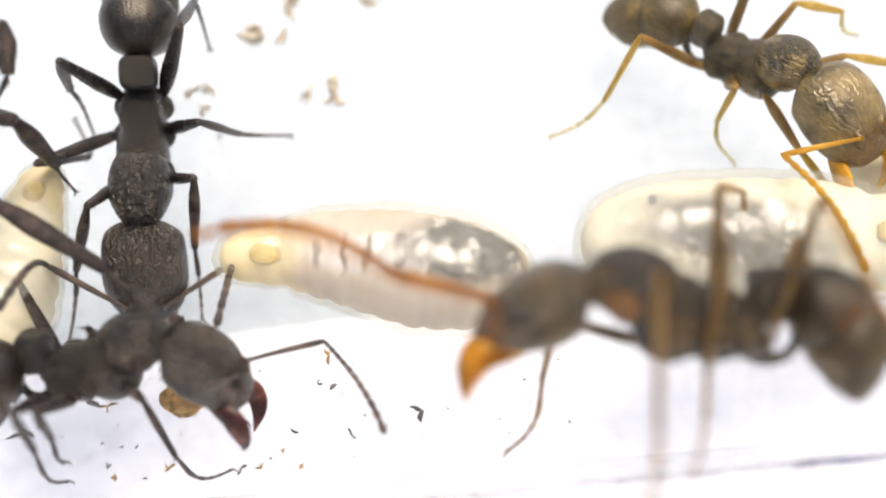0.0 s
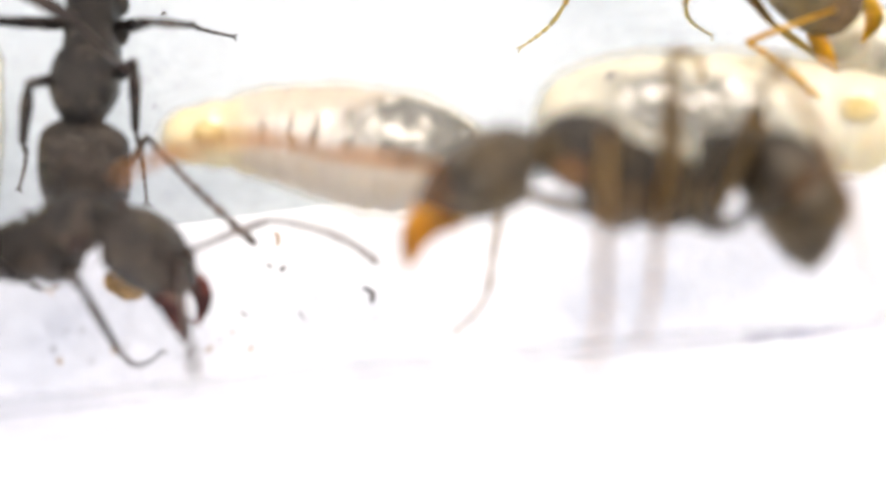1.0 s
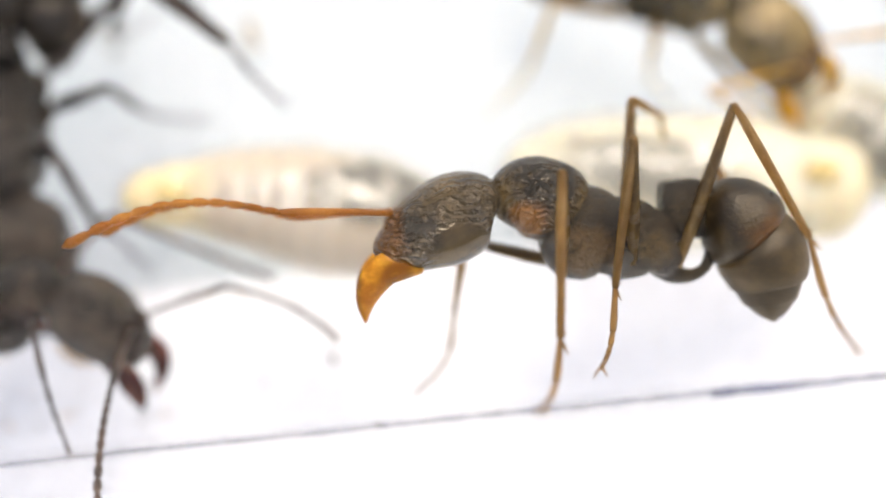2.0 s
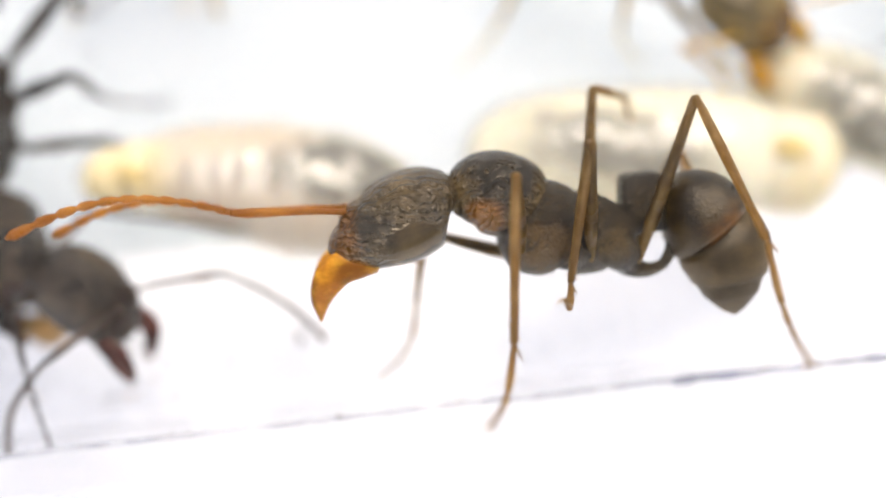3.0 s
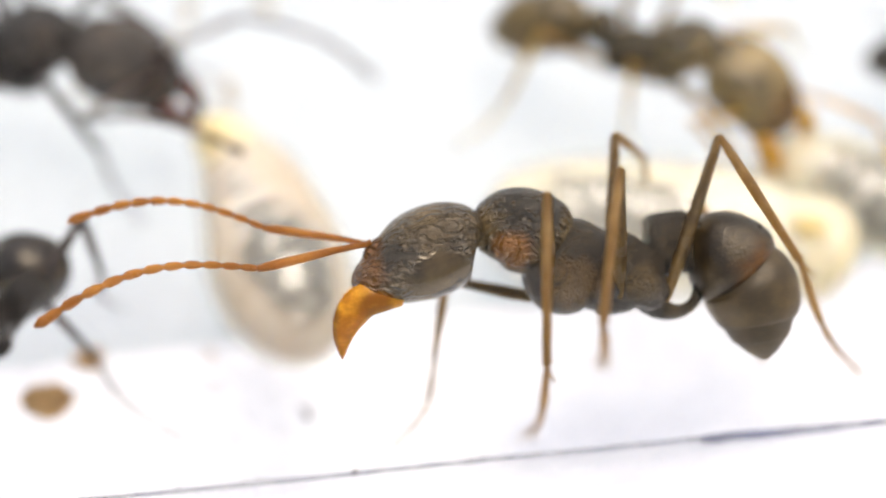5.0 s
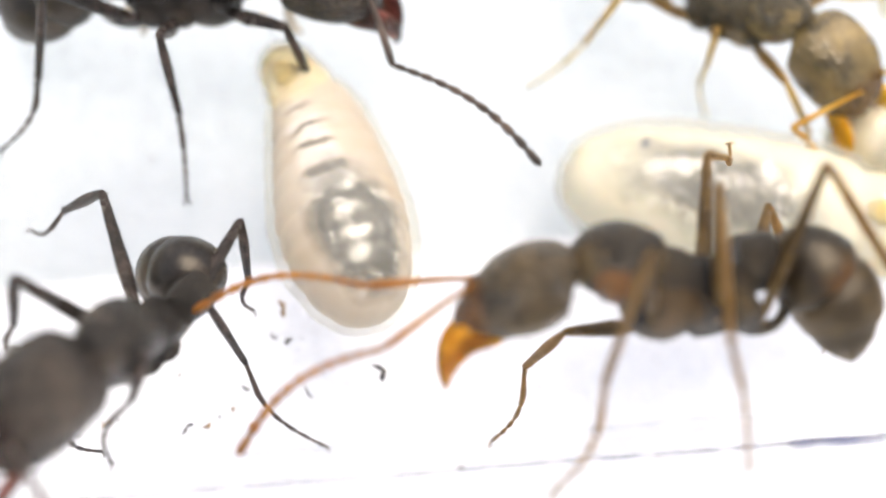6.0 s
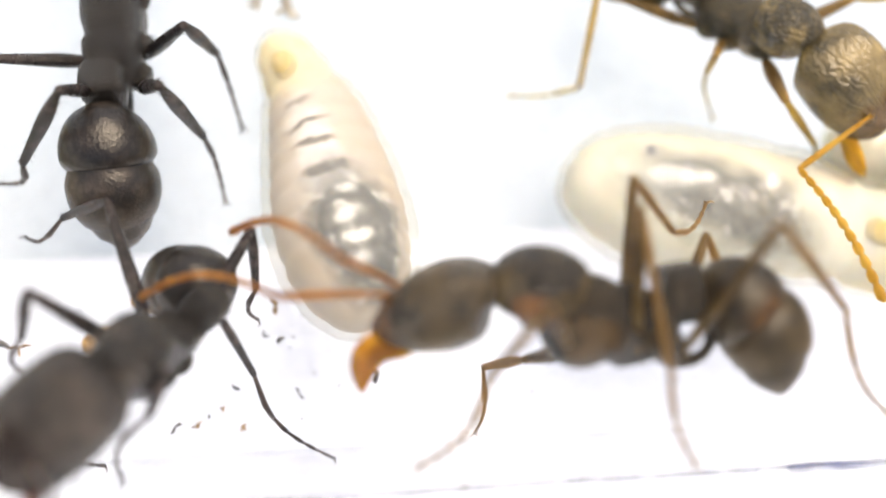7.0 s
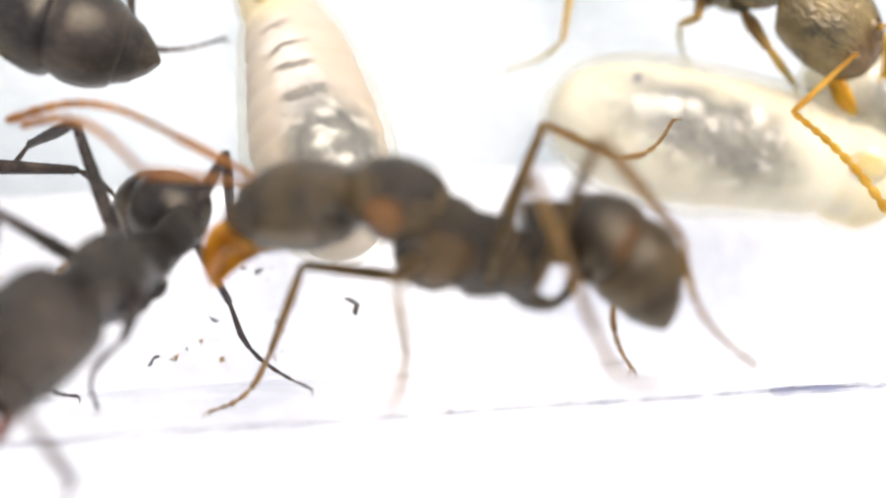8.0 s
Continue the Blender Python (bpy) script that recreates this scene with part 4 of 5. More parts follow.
climber = Ant("brown-black ant with orange jaws clinging to the sloping tray wall", AMBER, "ants in the tray", 80.0, gaster_length=0.97, fixed=A_LEGS, antennae=((12, 0), (14, 2)), spread=(6, 10), at=mm(*A_REST), stout=0.88)


# the black ant that faces the wall, backs off, then runs along the far side and turns
B_ROWS = [
    (0, -9.35, 2.20, 2.90, -8.0, 33.0, -88.9),
    (0.5, -9.11, 2.03, 3.44, -9.2, 32.3, -91.4),
    (1, -8.86, 1.34, 3.03, -8.6, 30.0, -94.3),
    (1.5, -9.86, 0.74, 3.20, 6.5, 23.7, -79.1),
    (3, -9.5, 0.02, 3.20, 8.2, 21.4, -76.5),
    (3.5, -9.7, -0.20, 3.20, 3.1, 19.6, -77.1),
    (4, -10.2, 0.1, 3.20, 6.2, 21.1, -59.3),
    (4.5, -9.08, 0.71, 3.30, 11.7, 11.9, -32.3),
    (4.7, -10.07, 4.30, 3.30, 2.7, 8.7, -25.5),
    (5, -10.25, 4.92, 3.30, -6.0, 3.4, -11.5),
    (5.2, -9.68, 5.50, 3.30, -8.1, 1.1, -6.4),
    (6.3, -5.64, 4.6, 3.30, -15.5, -5.1, -2.0),
    (6.5, -6.0, 4.62, 3.30, -11.4, -7.4, 16.0),
    (6.8, -7.99, 1.90, 3.20, -1.1, -19.9, 33.7),
    (7, -8.38, 2.8, 3.20, -12.0, 4.1, 94.1),
    (7.2, -12.0, 0.02, 3.20, -26.5, 26.5, 137.7),
    (7.5, -12.3, 1.47, 3.20, -27.1, 32.3, 145.0),
    (8, -11.6, 0.86, 3.20, -26.5, 33.3, 150.4),
]
B_STEPS = {
    0: [(0.0, 0.93, 1.44, 1.58, 2.76, 1.26, 0.14, 4.66, 1.33, -0.45), (0.5, 0.90, 1.35, 1.61, 2.91, 1.22, 0.39, 4.55, 1.30, -0.84), (1.0, 0.56, 1.29, 1.60, 2.17, 1.10, -0.11, 3.98, 1.28, -1.01), (1.5, 1.81, 1.82, 1.09, 3.58, 3.05, 0.03, 4.42, 4.27, -1.46), (3.0, 1.10, 2.58, -1.14, 3.02, 3.99, -1.47, 4.24, 5.61, -2.01), (4.0, 1.10, 2.58, -1.14, 3.02, 3.99, -1.47, 4.24, 5.61, -2.01)],
    1: [(0.0, -0.48, 1.59, 1.42, -0.21, 2.51, -0.79, -0.19, 3.89, -2.38), (0.5, -0.46, 1.69, 1.35, -0.35, 2.37, -0.98, -0.43, 3.67, -2.66), (1.0, -0.40, 1.59, 1.43, -0.56, 2.33, -0.85, -0.47, 3.30, -2.71)],
    2: [(0.0, -2.78, 1.23, 1.83, -3.89, 1.40, -1.14, -2.64, 1.66, -3.05), (7.0, -3.03, 0.26, 1.88, -3.08, 2.00, -0.67, -2.53, 3.27, -2.36)],
    3: [(0.0, 1.60, -1.22, 1.58, 3.30, -1.81, 0.07, 5.15, -2.19, -0.62), (0.5, 1.40, -1.18, 1.58, 3.01, -1.82, -0.10, 5.16, -2.02, -0.20), (1.0, 1.24, -1.08, 1.70, 2.65, -1.62, -0.11, 3.92, -2.08, -1.65), (6.5, 1.81, -2.45, 0.13, 2.57, -1.56, -1.95, 3.57, -0.65, -3.55)],
    4: [(0.0, 0.51, -2.70, 0.12, 0.34, -1.73, -2.07, -0.76, -2.39, -3.73), (0.5, 0.44, -2.23, 0.84, 0.34, -1.62, -1.48, 0.28, -1.93, -3.56), (6.5, -0.48, -2.53, 0.67, -0.48, -2.17, -1.70, -0.65, -3.43, -3.38), (7.0, -1.07, -1.96, 1.07, -0.23, -2.14, -1.18, -1.14, -2.34, -3.09)],
    5: [(0.0, -1.94, -1.59, 2.12, -1.43, -1.93, -0.95, -0.21, -1.67, -2.79), (6.5, -1.82, -2.96, 1.24, -3.19, -1.53, -1.14, -4.83, -0.74, -2.37), (7.0, -2.97, -1.67, 1.66, -2.35, -1.80, -1.36, -2.90, -1.83, -3.48)],
}
B_FEELERS = {
    0: [(0.0, 3.19, 2.29, 0.16, 4.25, 2.04, 3.90), (0.5, 3.34, 2.15, -0.31, 4.30, 2.03, 3.47), (1.0, 2.26, 1.51, 0.58, 4.50, 4.14, 2.39), (1.5, 2.80, 1.90, 0.84, 4.50, 4.60, 0.00), (3.0, 2.50, 2.80, 0.40, 4.20, 5.70, -0.70), (3.5, 3.40, 3.40, 0.40, 5.25, 6.65, 0.00), (4.0, 3.17, 1.65, 0.87, 4.00, 3.65, -0.30)],
    1: [(0.0, 3.01, -2.42, 1.10, 3.61, -2.48, 4.96), (4.5, 2.70, 1.42, 1.88, 5.22, 3.70, 3.80), (5.0, 3.16, -2.37, 0.65, 7.00, -2.85, 1.16), (5.2, 5.68, -2.18, 0.82, 8.86, -0.36, -0.51), (6.5, 4.75, -2.17, -0.69, 7.83, -4.10, -2.10)],
}
runner = Ant("black ant with a ridged head walking over the tray floor", BLACK, "ants in the tray", 48.0, gaster_length=1.0, gaster_girth=1.05, antennae=((-5, -25), (-5, -25)), spread=(52, 52), at=mm(*B_ROWS[0][1:]), size=1.18, elbows=(42, 42))

# the black ant that chews at a crumb, then turns and climbs
C_ROWS = [
    (0, -9.48, -5.25, 3.40, -40.0, -2.7, -5.6),
    (1, -9.42, -5.30, 3.40, -44.9, -2.9, -9.0),
    (1.5, -9.66, -5.89, 3.60, -39.4, -4.2, -6.6),
    (3, -8.57, -5.42, 4.00, -35.2, -3.9, -9.9),
    (3.5, -8.77, -5.31, 4.00, -31.9, -3.8, -12.0),
    (3.8, -7.11, -4.69, 4.80, -3.8, 0.4, -43.8),
    (4, -6.05, -4.05, 6.40, 4.2, -4.4, -72.8),
    (4.5, -8.09, -4.34, 4.80, 19.6, -9.4, -51.4),
    (4.8, -8.2, -6.0, 5.8, -10.0, -18.0, -104.0),
    (5, -7.9, -6.5, 6.25, -21.0, -26.0, -123.0),
    (5.2, -7.30, -6.69, 6.30, -22.2, -27.4, -126.7),
    (6.3, -6.16, -6.91, 6.20, -8.1, -35.7, -126.1),
    (8.0, -6.16, -6.91, 6.20, -8.1, -35.7, -126.1),
]
C_LEGS = [
    ((1.0, 0.5, -0.45), (1.45, 0.79, 1.37), (1.16, 1.05, -0.31), (0.7, 1.47, -2.86)),
    ((-0.35, 0.48, -0.92), (-2.03, 0.22, 0.22), (-3.53, 1.73, -1.8), (-5.11, 4.78, -3.43)),
    ((-1.0, 0.44, -0.95), (-3.72, -0.66, 1.33), (-4.64, 0.21, -0.7), (-5.63, 0.65, -2.23)),
    ((1.0, -0.5, -0.45), (1.88, -0.14, -0.87), (0.46, -0.02, -2.9), (-1.37, 0.63, -5.58)),
    ((-0.35, -0.48, -0.92), (1.59, -2.43, 0.29), (0.85, -2.23, -1.7), (0.21, -2.0, -3.26)),
    ((-1.15, -0.44, -0.95), (-2.96, -3.75, -0.56), (-3.92, -4.83, -2.97), (-4.69, -5.75, -5.23)),
]
C_STEPS = {
    3: [(0.0, 2.60, -1.94, -0.45, 2.14, -0.50, -2.32, 2.65, 0.93, -3.77), (0.5, 2.55, -2.00, -0.52, 2.06, -0.66, -2.45, 2.26, 0.87, -3.89), (1.0, 2.64, -1.86, -0.87, 2.20, -0.29, -2.62, 2.35, 1.47, -3.75)],
    4: [(0.0, -0.22, -2.85, 0.03, -0.69, -1.50, -1.94, -0.89, -0.32, -3.71)],
    5: [(0.0, -0.56, -3.48, 0.38, -1.06, -1.81, -2.23, -0.92, -0.41, -3.97)],
}
C_FEELERS = {
    0: [(0.0, 6.35, 1.16, 0.55, 8.18, -0.57, -1.43), (0.5, 6.35, 1.27, 0.81, 9.29, 0.81, -0.73), (1.0, 6.27, 1.21, 1.03, 9.42, 1.11, -0.30), (1.5, 6.28, 1.20, 0.95, 9.49, 1.03, -0.56), (3.5, 6.34, 1.49, 0.30, 9.06, 0.22, -0.80), (4.0, 3.57, 2.93, 0.27, 6.04, 3.82, 2.09), (4.5, 4.60, 2.69, -0.54, 6.25, 2.02, 2.12)],
    1: [(0.0, 3.98, -2.59, 0.69, 5.65, -5.10, 1.76), (0.5, 4.09, -2.28, -1.17, 5.15, -5.23, -0.51), (1.0, 4.96, -2.04, -1.27, 6.23, -4.96, -0.93), (1.5, 5.23, -2.43, 0.13, 6.78, -5.23, 0.03), (3.0, 3.29, -1.87, -0.35, 2.60, -2.30, -1.84), (3.5, 4.05, -2.12, -0.42, 3.13, -2.47, -1.77)],
}
chewer = Ant("black ant bent over a brown crumb beside the tray wall", BLACK, "ants in the tray", 62.0, fixed=C_LEGS, antennae=((40, 10), (-12, -48)), spread=(74, 8), jaw_open=0.85, at=mm(*C_ROWS[0][1:]), size=0.97, head_turn=(-18, 0), gaster_yaw=46.0, funiculus=0.78, elbows=(66, 20))
for leg, home in zip(chewer.legs, ((3.6, 2.4, -3.2), (-0.5, 3.6, -3.2), (-4.2, 2.6, -3.2), (3.6, -2.4, -3.2), (-0.5, -3.6, -3.2), (-4.2, -2.6, -3.2))):
    leg["home"] = Vector(home)

# the brown ant that stays by the larvae
D_ROWS = [(0.0, 9.84, 5.01, 3.42, -4.42, -3.37, -42.62), (0.5, 9.39, 4.30, 4.06, 9.33, -5.24, -35.36), (4.5, 9.96, 5.79, 2.97, 1.19, -1.83, -30.44), (5.0, 9.75, 5.31, 3.45, 0.27, -2.47, -30.44), (6.5, 9.98, 5.41, 3.02, 6.53, -3.95, -35.52), (7.0, 9.30, 4.27, 4.46, 13.02, -9.86, -37.17), (7.5, 9.67, 4.45, 3.94, 8.84, -13.09, -38.92), (8.0, 9.35, 3.83, 3.74, 12.24, -15.27, -32.20)]
D_STEPS = {
    5: [(0.0, -2.74, -2.61, 1.09, -3.27, -3.19, -1.93, -4.25, -4.67, -3.33), (6.5, -3.07, -2.22, 1.27, -3.72, -2.66, -1.70, -4.51, -4.77, -2.36), (7.5, -4.51, -0.59, -1.26, -3.44, -3.50, -0.99, -4.85, -4.54, -2.30)],
    4: [(0.0, 0.59, -2.13, 0.86, 0.18, -1.59, -1.45, 1.11, -1.20, -3.29), (6.5, -0.11, -2.02, 1.16, 0.06, -1.55, -1.19, 0.77, -1.78, -3.15), (7.5, 0.17, -2.09, 1.05, -0.54, -1.35, -1.11, 0.17, -1.69, -3.06)],
    3: [(0.0, 2.92, -1.42, -0.76, 4.59, -0.88, -2.40, 5.63, 0.01, -3.99), (6.5, 2.42, -1.88, 0.43, 3.87, -1.65, -1.47, 5.07, -1.11, -3.10), (7.5, 2.27, -1.90, 0.61, 3.27, -1.47, -1.52, 4.36, -1.04, -3.26)],
}
D_FEELERS = {
    1: [(0.0, 3.05, -3.25, 0.65, 6.52, -4.17, -0.39), (5.0, 2.07, -2.25, -0.18, 3.28, -1.33, -3.44), (6.5, 3.76, -3.54, 0.85, 6.73, -3.63, -1.18), (7.0, 3.66, -3.52, 0.73, 6.94, -5.14, 0.41), (7.5, 3.45, -3.45, 0.37, 6.97, -4.70, -0.07), (8.0, 3.68, -3.52, 0.89, 7.07, -4.99, 0.60)],
    0: [(4.5, 6.90, 1.22, 1.17, 8.85, -0.11, -1.55), (5.0, 7.20, 0.35, 0.16, 8.59, 0.19, -3.16)],
}
D_FEET = [(4.5, 5.0, -2.3), (1.5, 5.2, -1.6), (-4.0, 4.6, -2.2), (4.1, -3.7, -4.0), (0.1, -1.6, -3.8), (-5.3, -2.4, -3.9)]
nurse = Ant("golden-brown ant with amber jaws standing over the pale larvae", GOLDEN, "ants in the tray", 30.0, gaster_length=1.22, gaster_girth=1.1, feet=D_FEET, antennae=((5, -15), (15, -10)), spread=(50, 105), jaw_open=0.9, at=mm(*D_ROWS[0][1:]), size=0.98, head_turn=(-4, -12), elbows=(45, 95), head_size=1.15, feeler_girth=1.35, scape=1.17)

# one more ant, seen from behind
G_REST = (22.86, 5.42, 2.6, 14.4, 1.5, -12.7)
onlooker = Ant("dark ant standing beyond the larvae", BLACK, "ants in the tray", 25.0, at=mm(*G_REST))


# a black ant that leaves over the wall in the first two seconds
H_ROWS = [(0.0, -15.69, 2.04, 6.0, 14.0, -27.4, 102.8), (1.0, -14.97, 5.56, 6.0, 14.0, -22.4, 102.4), (1.5, -11.01, 5.86, 6.0, 11.2, -25.1, 106.3), (2.6, -9.0, 13.0, 6.0, 10.0, -20.0, 85.0), (4.0, -6.0, 30.0, 4.0, 0.0, 0.0, 85.0), (8.0, -6.0, 34.0, 4.0, 0.0, 0.0, 85.0)]
H_LEGS = [
    ((0.95, 0.50, -0.45), (2.0, 2.0, 1.2), (3.2, 2.9, -0.6), (4.6, 3.4, -2.2)),
    ((-0.35, 0.48, -0.92), (-0.4, 2.8, 0.8), (-0.6, 4.2, -1.0), (-0.8, 5.4, -2.6)),
    ((-1.15, 0.44, -0.95), (-3.0, 2.4, 1.6), (-4.6, 3.6, -0.6), (-6.0, 4.2, -2.2)),
    ((0.95, -0.50, -0.45), (0.54, -3.0, 2.6), (-0.61, -2.85, 2.4), (-1.33, -2.28, 1.8)),
    ((-0.35, -0.48, -0.92), (-1.6, -2.8, 1.6), (-2.6, -3.6, -0.4), (-3.2, -4.0, -2.2)),
    ((-1.15, -0.44, -0.95), (-3.57, -1.86, 2.6), (-5.79, -4.2, 2.9), (-7.41, -5.31, 3.2)),
]
leaver = Ant("black ant hurrying away over the other ants", BLACK, "ants in the tray", 20.0, fixed=H_LEGS, at=mm(*H_ROWS[0][1:]), size=1.1, stout=1.7)


# ---- larvae ----
def build_larva(label, length, girth, core, neck, at, seed, bulge=0.0, rings_deep=1.0):
    """A grub with a narrow head end at +x, thirteen soft rings and a blunt tail: a clear skin round a fat body."""
    def grub(fill):
        bm = bmesh.new()
        rings = []
        n = 78
        for i in range(n + 1):
            s = i / n
            x = (s - 0.5) * length * (0.25 * fill + 0.75)
            if s < 0.34:
                body = math.sqrt(max(0.0, 1 - ((0.34 - s) / 0.34) ** 2)) ** 0.9
            else:
                q = (s - 0.34) / 0.66
                body = 1 - (1 - neck) * (q / 0.86) ** 1.5 if q < 0.86 else neck * math.sqrt(max(0.0, 1 - ((q - 0.86) / 0.14) ** 2))
            body *= 1 - bulge * math.exp(-((s - 0.80) / 0.035) ** 2)
            fold = rings_deep * (0.040 if fill == 1 else 0.09) * abs(math.sin(math.pi * 12.5 * s)) ** 0.6 - 0.03 * rings_deep
            r = max(0.02, fill * girth * (body + fold * min(1, body * 1.2)))
            rings.append((x, 0.18 * girth * math.sin(s * 5.0 + seed), girth * 0.12 * s * s, r * 0.94, r * 1.02))
        loft(bm, rings, 40)
        for v in bm.verts:
            v.co += v.co.normalized() * (0.10 if fill == 1 else 0.05) * noise.noise(v.co * 0.9 + Vector((seed * 7.0, 0, 0)))
        return bm

    bm = grub(1)
    low = min(v.co.z for v in bm.verts)
    for v in bm.verts:
        if v.co.z < low + 0.35:
            v.co.z = low + 0.35 - (low + 0.35 - v.co.z) * 0.25
    low = min(v.co.z for v in bm.verts)
    for v in bm.verts:
        v.co.z -= low
    larva = part("larva", bm, LARVA_SKIN)
    tagged(larva, label, "larva", "larvae on the tray floor")
    larva.matrix_basis = at
    bm = grub(0.84)
    for v in bm.verts:
        v.co.z = max(v.co.z - low, 0.12)
    part("fat_body", bm, core, larva, "milky fat body and dark gut seen through the skin")
    # head capsule
    bm = bmesh.new()
    hr = girth * 0.2
    crown = max(v.co.z for v in larva.data.vertices if abs(v.co.x / MM - length * 0.33) < 0.3) / MM
    loft(bm, smooth_rings([(length * 0.28, 0, crown - hr * 0.95, hr * 0.3, hr * 0.5), (length * 0.31, 0, crown - hr * 0.806, hr * 0.7, hr * 0.9), (length * 0.345, 0, crown - hr * 0.80, hr * 0.75, hr * 0.9), (length * 0.38, 0, crown - hr * 1.3, hr * 0.3, hr * 0.4)], 4), 16)
    part("head", bm, LARVA_HEAD, larva, "yellowish larval head")
    return larva


LARVA_HEAD = chitin("yellowish_larval_head", (0.72, 0.54, 0.20), (0.80, 0.66, 0.34), 0.3, 0.0, 0.35, (0.9, 0.78, 0.45), (0.35, 0.65))
L1_ROWS = [(0.0, -2.03, -1.5, 180.0, 0), (4.1, -2.0, -1.6, 179.0, 0), (4.5, -1.85, -1.1, 143.0, 4), (4.7, -2.05, -1.1, 124.0, 7), (5.0, -2.0, -0.9, 117.0, 9), (5.2, -2.25, -0.8, 114.3, 9), (6.3, -2.35, -0.85, 112.6, 9), (8.0, -2.35, -0.8, 112.0, 9)]
L2_ROWS = [(0.0, 9.6, -0.8, -7.1), (4.0, 9.6, -0.95, -8.0), (4.5, 9.7, -0.75, -11.0), (6.3, 9.75, -0.7, -13.5), (8.0, 9.9, -0.75, -15.5)]
larva_one = build_larva("cream translucent ant larva with a dark mottled gut", 9.9, 2.02, larva_core("cream_fat_body", 11, (-2.7, 0.10, 3.0), (2.1, 1.25, 1.5), 1.0, bars=((-0.1, 0.35, 3.5), (2.7, 0.75, 0.95)), pale=((0.50, 0.40, 0.31), (0.62, 0.53, 0.44))), 0.45, mm(-2.03, -1.5, 0.06, 0, 0, 180), 1, 0.09, 0.7)
larva_two = build_larva("plump milky larva with a grey spotted gut", 11.2, 2.27, larva_core("milky_fat_body", 47, (-1.3, -0.6, 3.2), (2.9, 1.2, 1.8), 0.9, 4.6, (((-3.45, 0.2, 3.6), 0.15), ((-2.4, -0.2, 3.8), 0.18), ((-0.7, -0.4, 3.8), 0.15)), pale=((0.70, 0.64, 0.48), (0.82, 0.77, 0.61))), 0.74, mm(8.7, -0.8, 0.06, 0, 0, -7.1), 4, 0.10, 0.35)
larva_three = build_larva("pale larva with a brownish gut beside the plump one", 8.6, 1.7, larva_core("pale_fat_body", 83, (-0.4, -0.2, 2.3), (2.4, 1.4, 1.5), 0.9), 0.5, mm(16.8, 0.4, 0.06, 0, 0, -33), 6)
larva_four = build_larva("cream larva lying by the tray wall", 8.5, 1.75, larva_core("plain_fat_body", 29, (-1.6, 0.0, 2.4), (1.6, 0.8, 1.3), 0.5), 0.45, mm(-13.4, -1.95, 0.06, 0, 0, 75), 9)


# ---- crumbs and scraps on the floor ----
def scrap(name, x, y, size, mat, label, category, seed, pieces):
    """A shred: a few bent, tapering slivers that grow from one spot."""
    rnd = random.Random(seed)
    bm = bmesh.new()
    for k in range(pieces):
        a, turn = rnd.uniform(0, 6.28), rnd.uniform(-1.6, 1.6)
        px, py, pz, rings = 0.0, 0.0, size * 0.12, []
        long, wide = size * rnd.uniform(0.5, 1.0), size * rnd.uniform(0.10, 0.24)
        for q in range(7):
            w = wide * (0.35 + math.sin(math.pi * min(1.0, 0.15 + q / 7.0))) * rnd.uniform(0.75, 1.2)
            rings.append((px, py, pz, 0.5 * w, w))
            a += turn / 6
            px += math.cos(a) * long / 6
            py += math.sin(a) * long / 6
            pz = max(0.03, pz + size * rnd.uniform(-0.05, 0.06))
        loft(bm, rings, 7, 2.0, (0.3, 0.2, 1))
    low = min(v.co.z for v in bm.verts)
    for v in bm.verts:
        v.co.z -= low
    ob = tagged(part(name, bm, mat, smooth=False), label, category, "scraps on the tray floor")
    ob.matrix_basis = mm(x, y, 0.004)
    return ob


def crumb(x, y, size, seed):
    bm = bmesh.new()
    bmesh.ops.create_icosphere(bm, subdivisions=4, radius=0.5 * size)
    for v in bm.verts:
        k = 1 + 0.5 * noise.noise(v.co * 2.2 / size + Vector((seed, 0, 0))) + 0.22 * noise.noise(v.co * 7.0 / size)
        v.co = Vector((v.co.x * 1.25 * k, v.co.y * k, v.co.z * 0.7 * k))
    low = min(v.co.z for v in bm.verts)
    for v in bm.verts:
        v.co.z -= low
    ob = tagged(part("crumb", bm, CRUMB, smooth=False), "rough orange-brown food crumb on the tray floor", "crumb", "scraps on the tray floor")
    ob.matrix_basis = mm(x, y, 0.004, 0, 0, 20)
    return ob


FAR_SCRAPS = [(-5.8, 9.9, 0.5), (-6.5, 8.5, 0.55), (-5.9, 8.7, 0.4), (-3.0, 10.3, 0.4), (-8.9, 6.3, 0.3), (-8.2, 6.3, 0.22), (-8.4, 5.4, 0.3), (-3.8, 6.1, 0.5), (-4.8, 6.1, 0.35)]
for k, (x, y, s) in enumerate(FAR_SCRAPS):
    scrap("husk_scrap", x, y, 1.8 * s, HUSK, "dry straw-coloured scrap of cocoon husk", "scrap", 100 + k, 3 + k % 2)
NEAR_SPECKS = [(-1.9, -3.1, 0.16), (-3.8, -4.7, 0.26), (-10.1, -5.4, 0.3), (-9.1, -6.7, 0.2), (-9.8, -7.3, 0.22), (-5.3, -7.3, 0.2), (-10.7, -5.3, 0.4), (-12.5, -6.3, 0.4), (-3.5, -3.8, 0.3), (-4.3, -6.2, 0.26), (-0.6, -5.6, 0.42), (-8.0, -7.3, 0.22), (-8.6, -7.6, 0.2), (-5.9, -7.3, 0.3), (-9.5, -7.6, 0.22), (-1.7, -6.0, 0.16), (-2.7, -6.3, 0.16), (-4.2, -7.2, 0.24), (-7.7, 0.7, 0.2), (-7.7, 4.4, 0.24), (-4.7, -6.8, 0.14), (-3.4, -4.9, 0.34)]
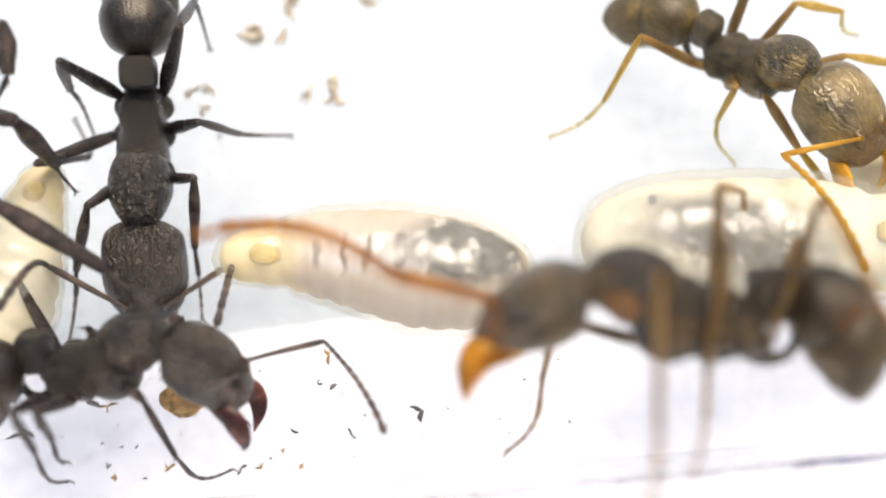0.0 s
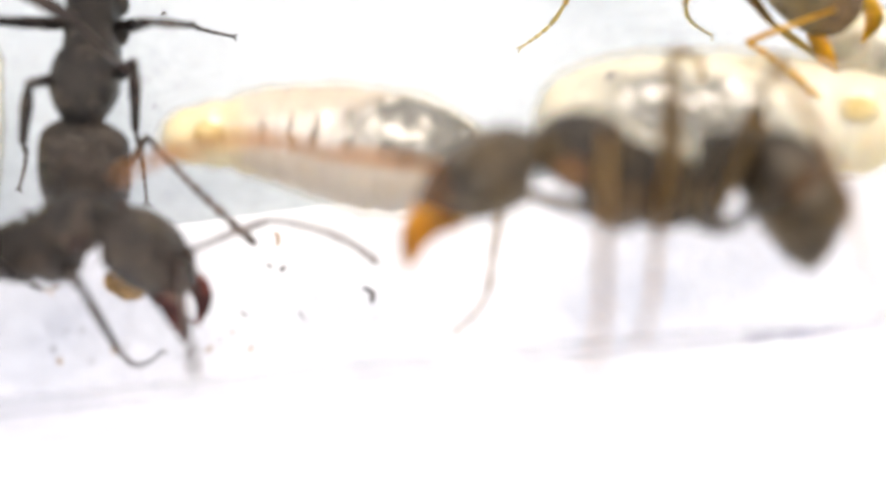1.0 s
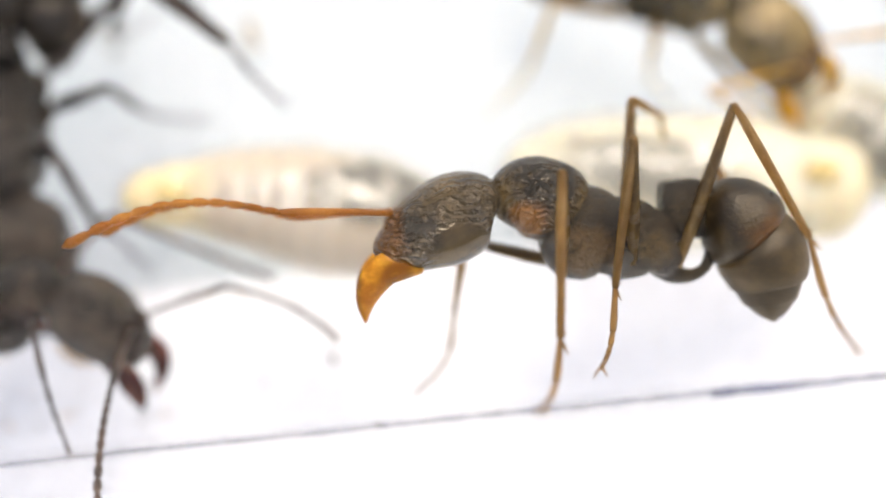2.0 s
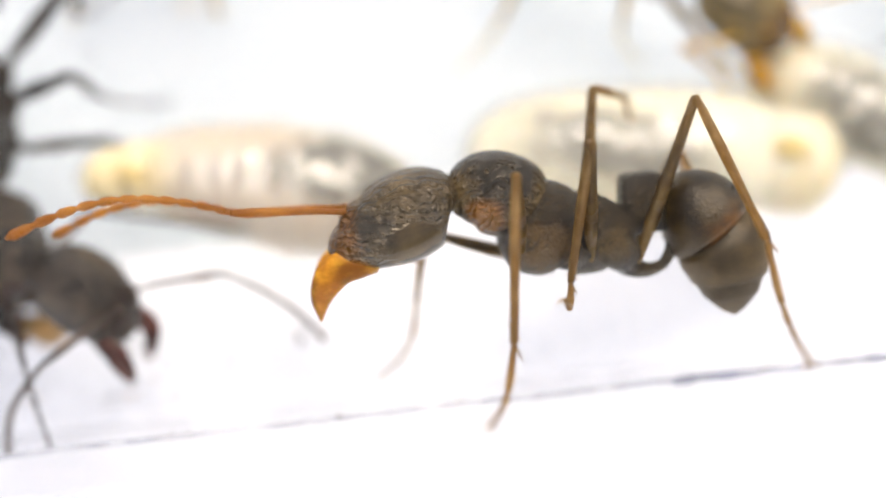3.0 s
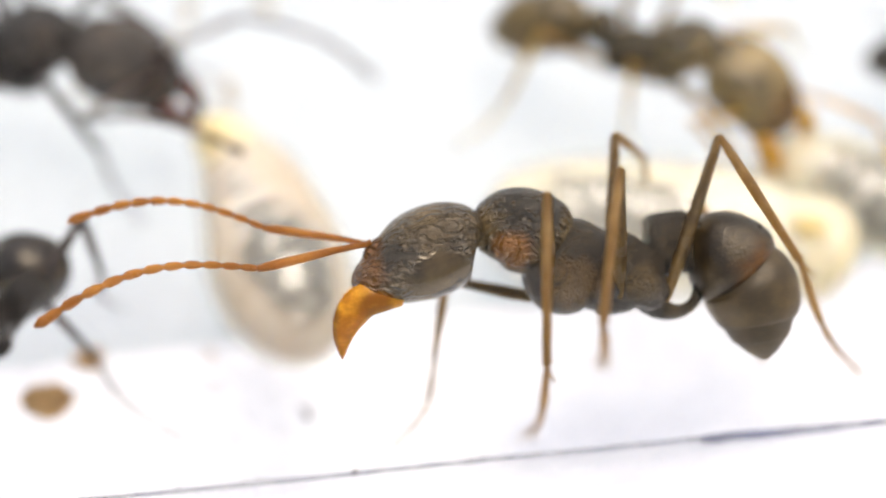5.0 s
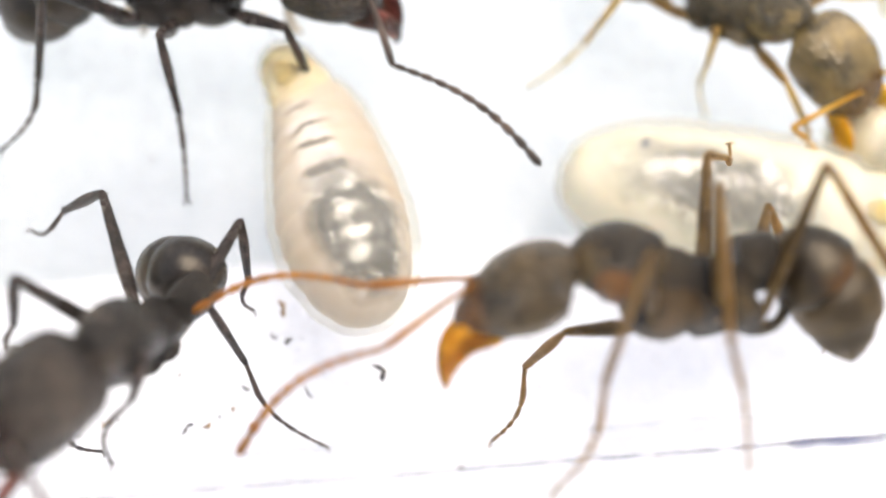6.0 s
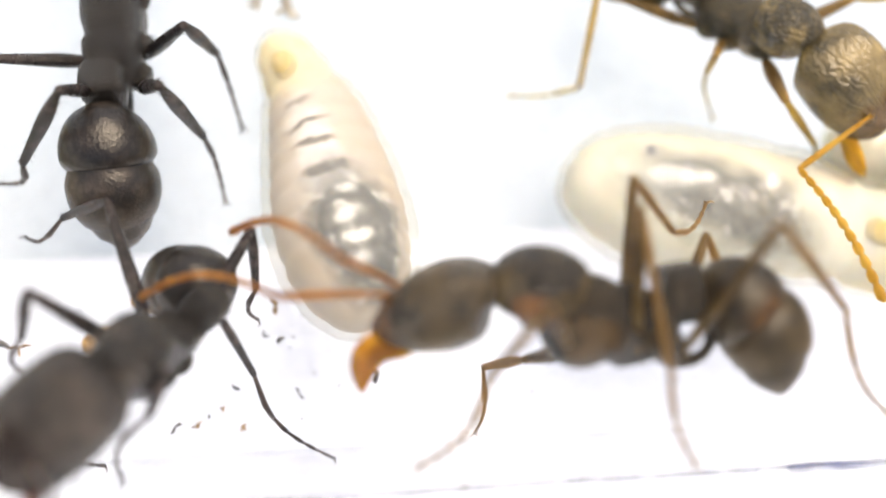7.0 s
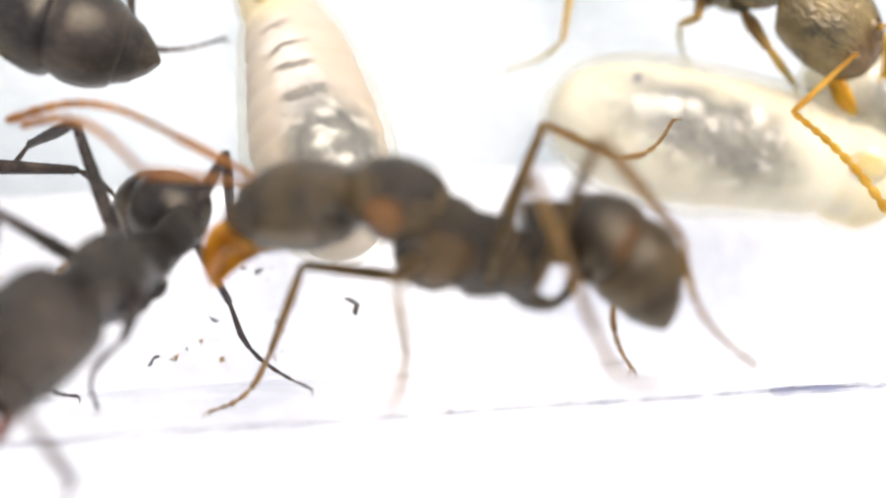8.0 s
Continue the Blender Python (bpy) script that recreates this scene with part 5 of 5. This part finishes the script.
for k, (x, y, s) in enumerate(NEAR_SPECKS):
    brown = k % 3 == 2
    scrap("speck", x, y, 1.25 * s, CRUMB if brown else SPECK, "tiny brown speck of food on the tray floor" if brown else "tiny dark speck of dirt on the tray floor", "speck", 200 + k, 1 + k % 3)
crumb(-7.7, -5.3, 1.0, 7)
crumb(-6.9, -4.0, 0.65, 12)

dust = bmesh.new()
rnd = random.Random(5)
for k in range(70):
    x, y = rnd.uniform(-14, 4), rnd.gauss(-6.0, 1.3)
    if y < -7.2:
        continue
    s = rnd.uniform(0.015, 0.04)
    m = Matrix.Translation((x, y, s * 0.4)) @ Matrix.Rotation(rnd.uniform(0, 3), 4, "Z") @ Matrix.Diagonal((rnd.uniform(1, 2.5), 1, 0.6, 1))
    bmesh.ops.create_icosphere(dust, subdivisions=1, radius=s, matrix=m)
tagged(part("dust", dust, SPECK), "fine brownish dust scattered over the tray floor", "dust", kind="stuff")


rim_dust = bmesh.new()
for k in range(90):
    x = rnd.uniform(-20, 26)
    y = FOOT_Y - LEAN * 5.5 - abs(rnd.gauss(0, 0.10)) + 0.05
    s = rnd.uniform(0.010, 0.035) * (2.0 if rnd.random() < 0.08 else 1.0)
    bmesh.ops.create_icosphere(rim_dust, subdivisions=1, radius=s, matrix=Matrix.Translation((x, y, 5.5 + s * 0.4)) @ Matrix.Diagonal((rnd.uniform(1, 2.2), 1, 0.7, 1)))
ob = tagged(part("seam_dust", rim_dust, SPECK), "fine dark dust along the tray's seam", "dust", kind="stuff")
ob.matrix_basis = mm(0, 0, 0, 0, 0, TRAY_TURN)


# ---- what moves ----
def motions():
    a_at, b_at, c_at = glide(A_ROWS), glide(B_ROWS), glide(C_ROWS)
    fine = [0.0] + [round(0.1 * k, 1) for k in range(12, 81)]
    move_body(climber, a_at, 5.2, 8.0)
    hold_legs(climber, A_STEPS, fine)
    walk(climber.head, [(t, climber.head_pose(climber.nod_by(p, y))) for t, p, y in A_HEAD])
    walk(climber.abdomen, [(t, climber.gaster_pose(lift)) for t, lift in ((0.0, 0), (5.2, 0), (6.5, 4), (7.5, 10), (8.0, 22))])
    turned = {t: climber.nod_by(p, y) for t, p, y in A_HEAD}
    for k, table in enumerate((A_FEELER_NEAR, A_FEELER_FAR)):
        hold_feeler(climber, k, [(t, *climber.feeler_pose(k, e0, e1)) for t, e0, e1 in table] + [(r[0], *climber.feeler_aimed(k, r[1:4], r[4:7], turned[r[0]])) for r in A_FEELERS[k]])
    move_body(runner, b_at)
    step_feet(runner, b_at, 0.0, 8.0, B_STEPS)
    sway = lambda ant, k, e0, e1, swing, t: (t, *ant.feeler_pose(k, e0 + swing * math.sin(t * 2.7 + k), e1 + 0.5 * swing * math.sin(t * 3.9 + 2 * k)))
    aimed = lambda ant, k, table: [(r[0], *ant.feeler_aimed(k, r[1:4], r[4:7])) for r in table[k]]
    for k, swing in ((0, 14), (1, -14)):
        rest = [sway(runner, k, -5, -25, swing, t) for t in ((4.8, 5.4, 6.0, 7.0, 7.5, 8.0), (1.8, 2.5, 3.2, 4.0, 7.0, 7.5, 8.0))[k]]
        hold_feeler(runner, k, sorted(aimed(runner, k, B_FEELERS) + rest, key=lambda r: r[0]))
    move_body(chewer, c_at)
    step_feet(chewer, c_at, 0.0, 8.0, C_STEPS, rest_from=4.55)
    for k, swing in ((0, 8), (1, 10)):
        rest = [sway(chewer, k, (26, -12)[k], (4, -48)[k], swing, t) for t in (5.2, 6.0, 7.0, 8.0)]
        hold_feeler(chewer, k, aimed(chewer, k, C_FEELERS) + ([sway(chewer, 1, -12, -48, 10, t) for t in (4.3,)] if k else []) + rest)
    walk(nurse.body, [(t, mm(*p)) for t, *p in D_ROWS])
    hold_legs(nurse, D_STEPS, fine)
    hold_feeler(nurse, 1, aimed(nurse, 1, D_FEELERS))
    hold_feeler(nurse, 0, [sway(nurse, 0, 5, -15, 8, t) for t in (0.0, 1.5, 3.0)] + aimed(nurse, 0, D_FEELERS) + [sway(nurse, 0, 5, -15, 8, t) for t in (6.5, 8.0)])
    walk(leaver.body, [(t, mm(*p)) for t, *p in H_ROWS])
    walk(larva_one, [(t, mm(x, y, 0.06 + 0.05 * p, 0, p, r)) for t, x, y, r, p in L1_ROWS])
    walk(larva_two, [(t, mm(x, y, 0.06, 0, 0, r)) for t, x, y, r in L2_ROWS])
    floor_point, wall_point, late_point = mm(2.0, -1.5, 2.4), mm(4.5, -6.4, 10.6), mm(2.0, -1.5, 5.0)
    deep_point = mm(2.0, -1.5, -5.0)
    walk(focus, [(0.0, floor_point), (0.2, floor_point), (0.6, deep_point), (1.0, deep_point), (1.15, floor_point), (1.35, wall_point), (5.2, wall_point), (6.2, late_point), (8.0, late_point)])


motions()
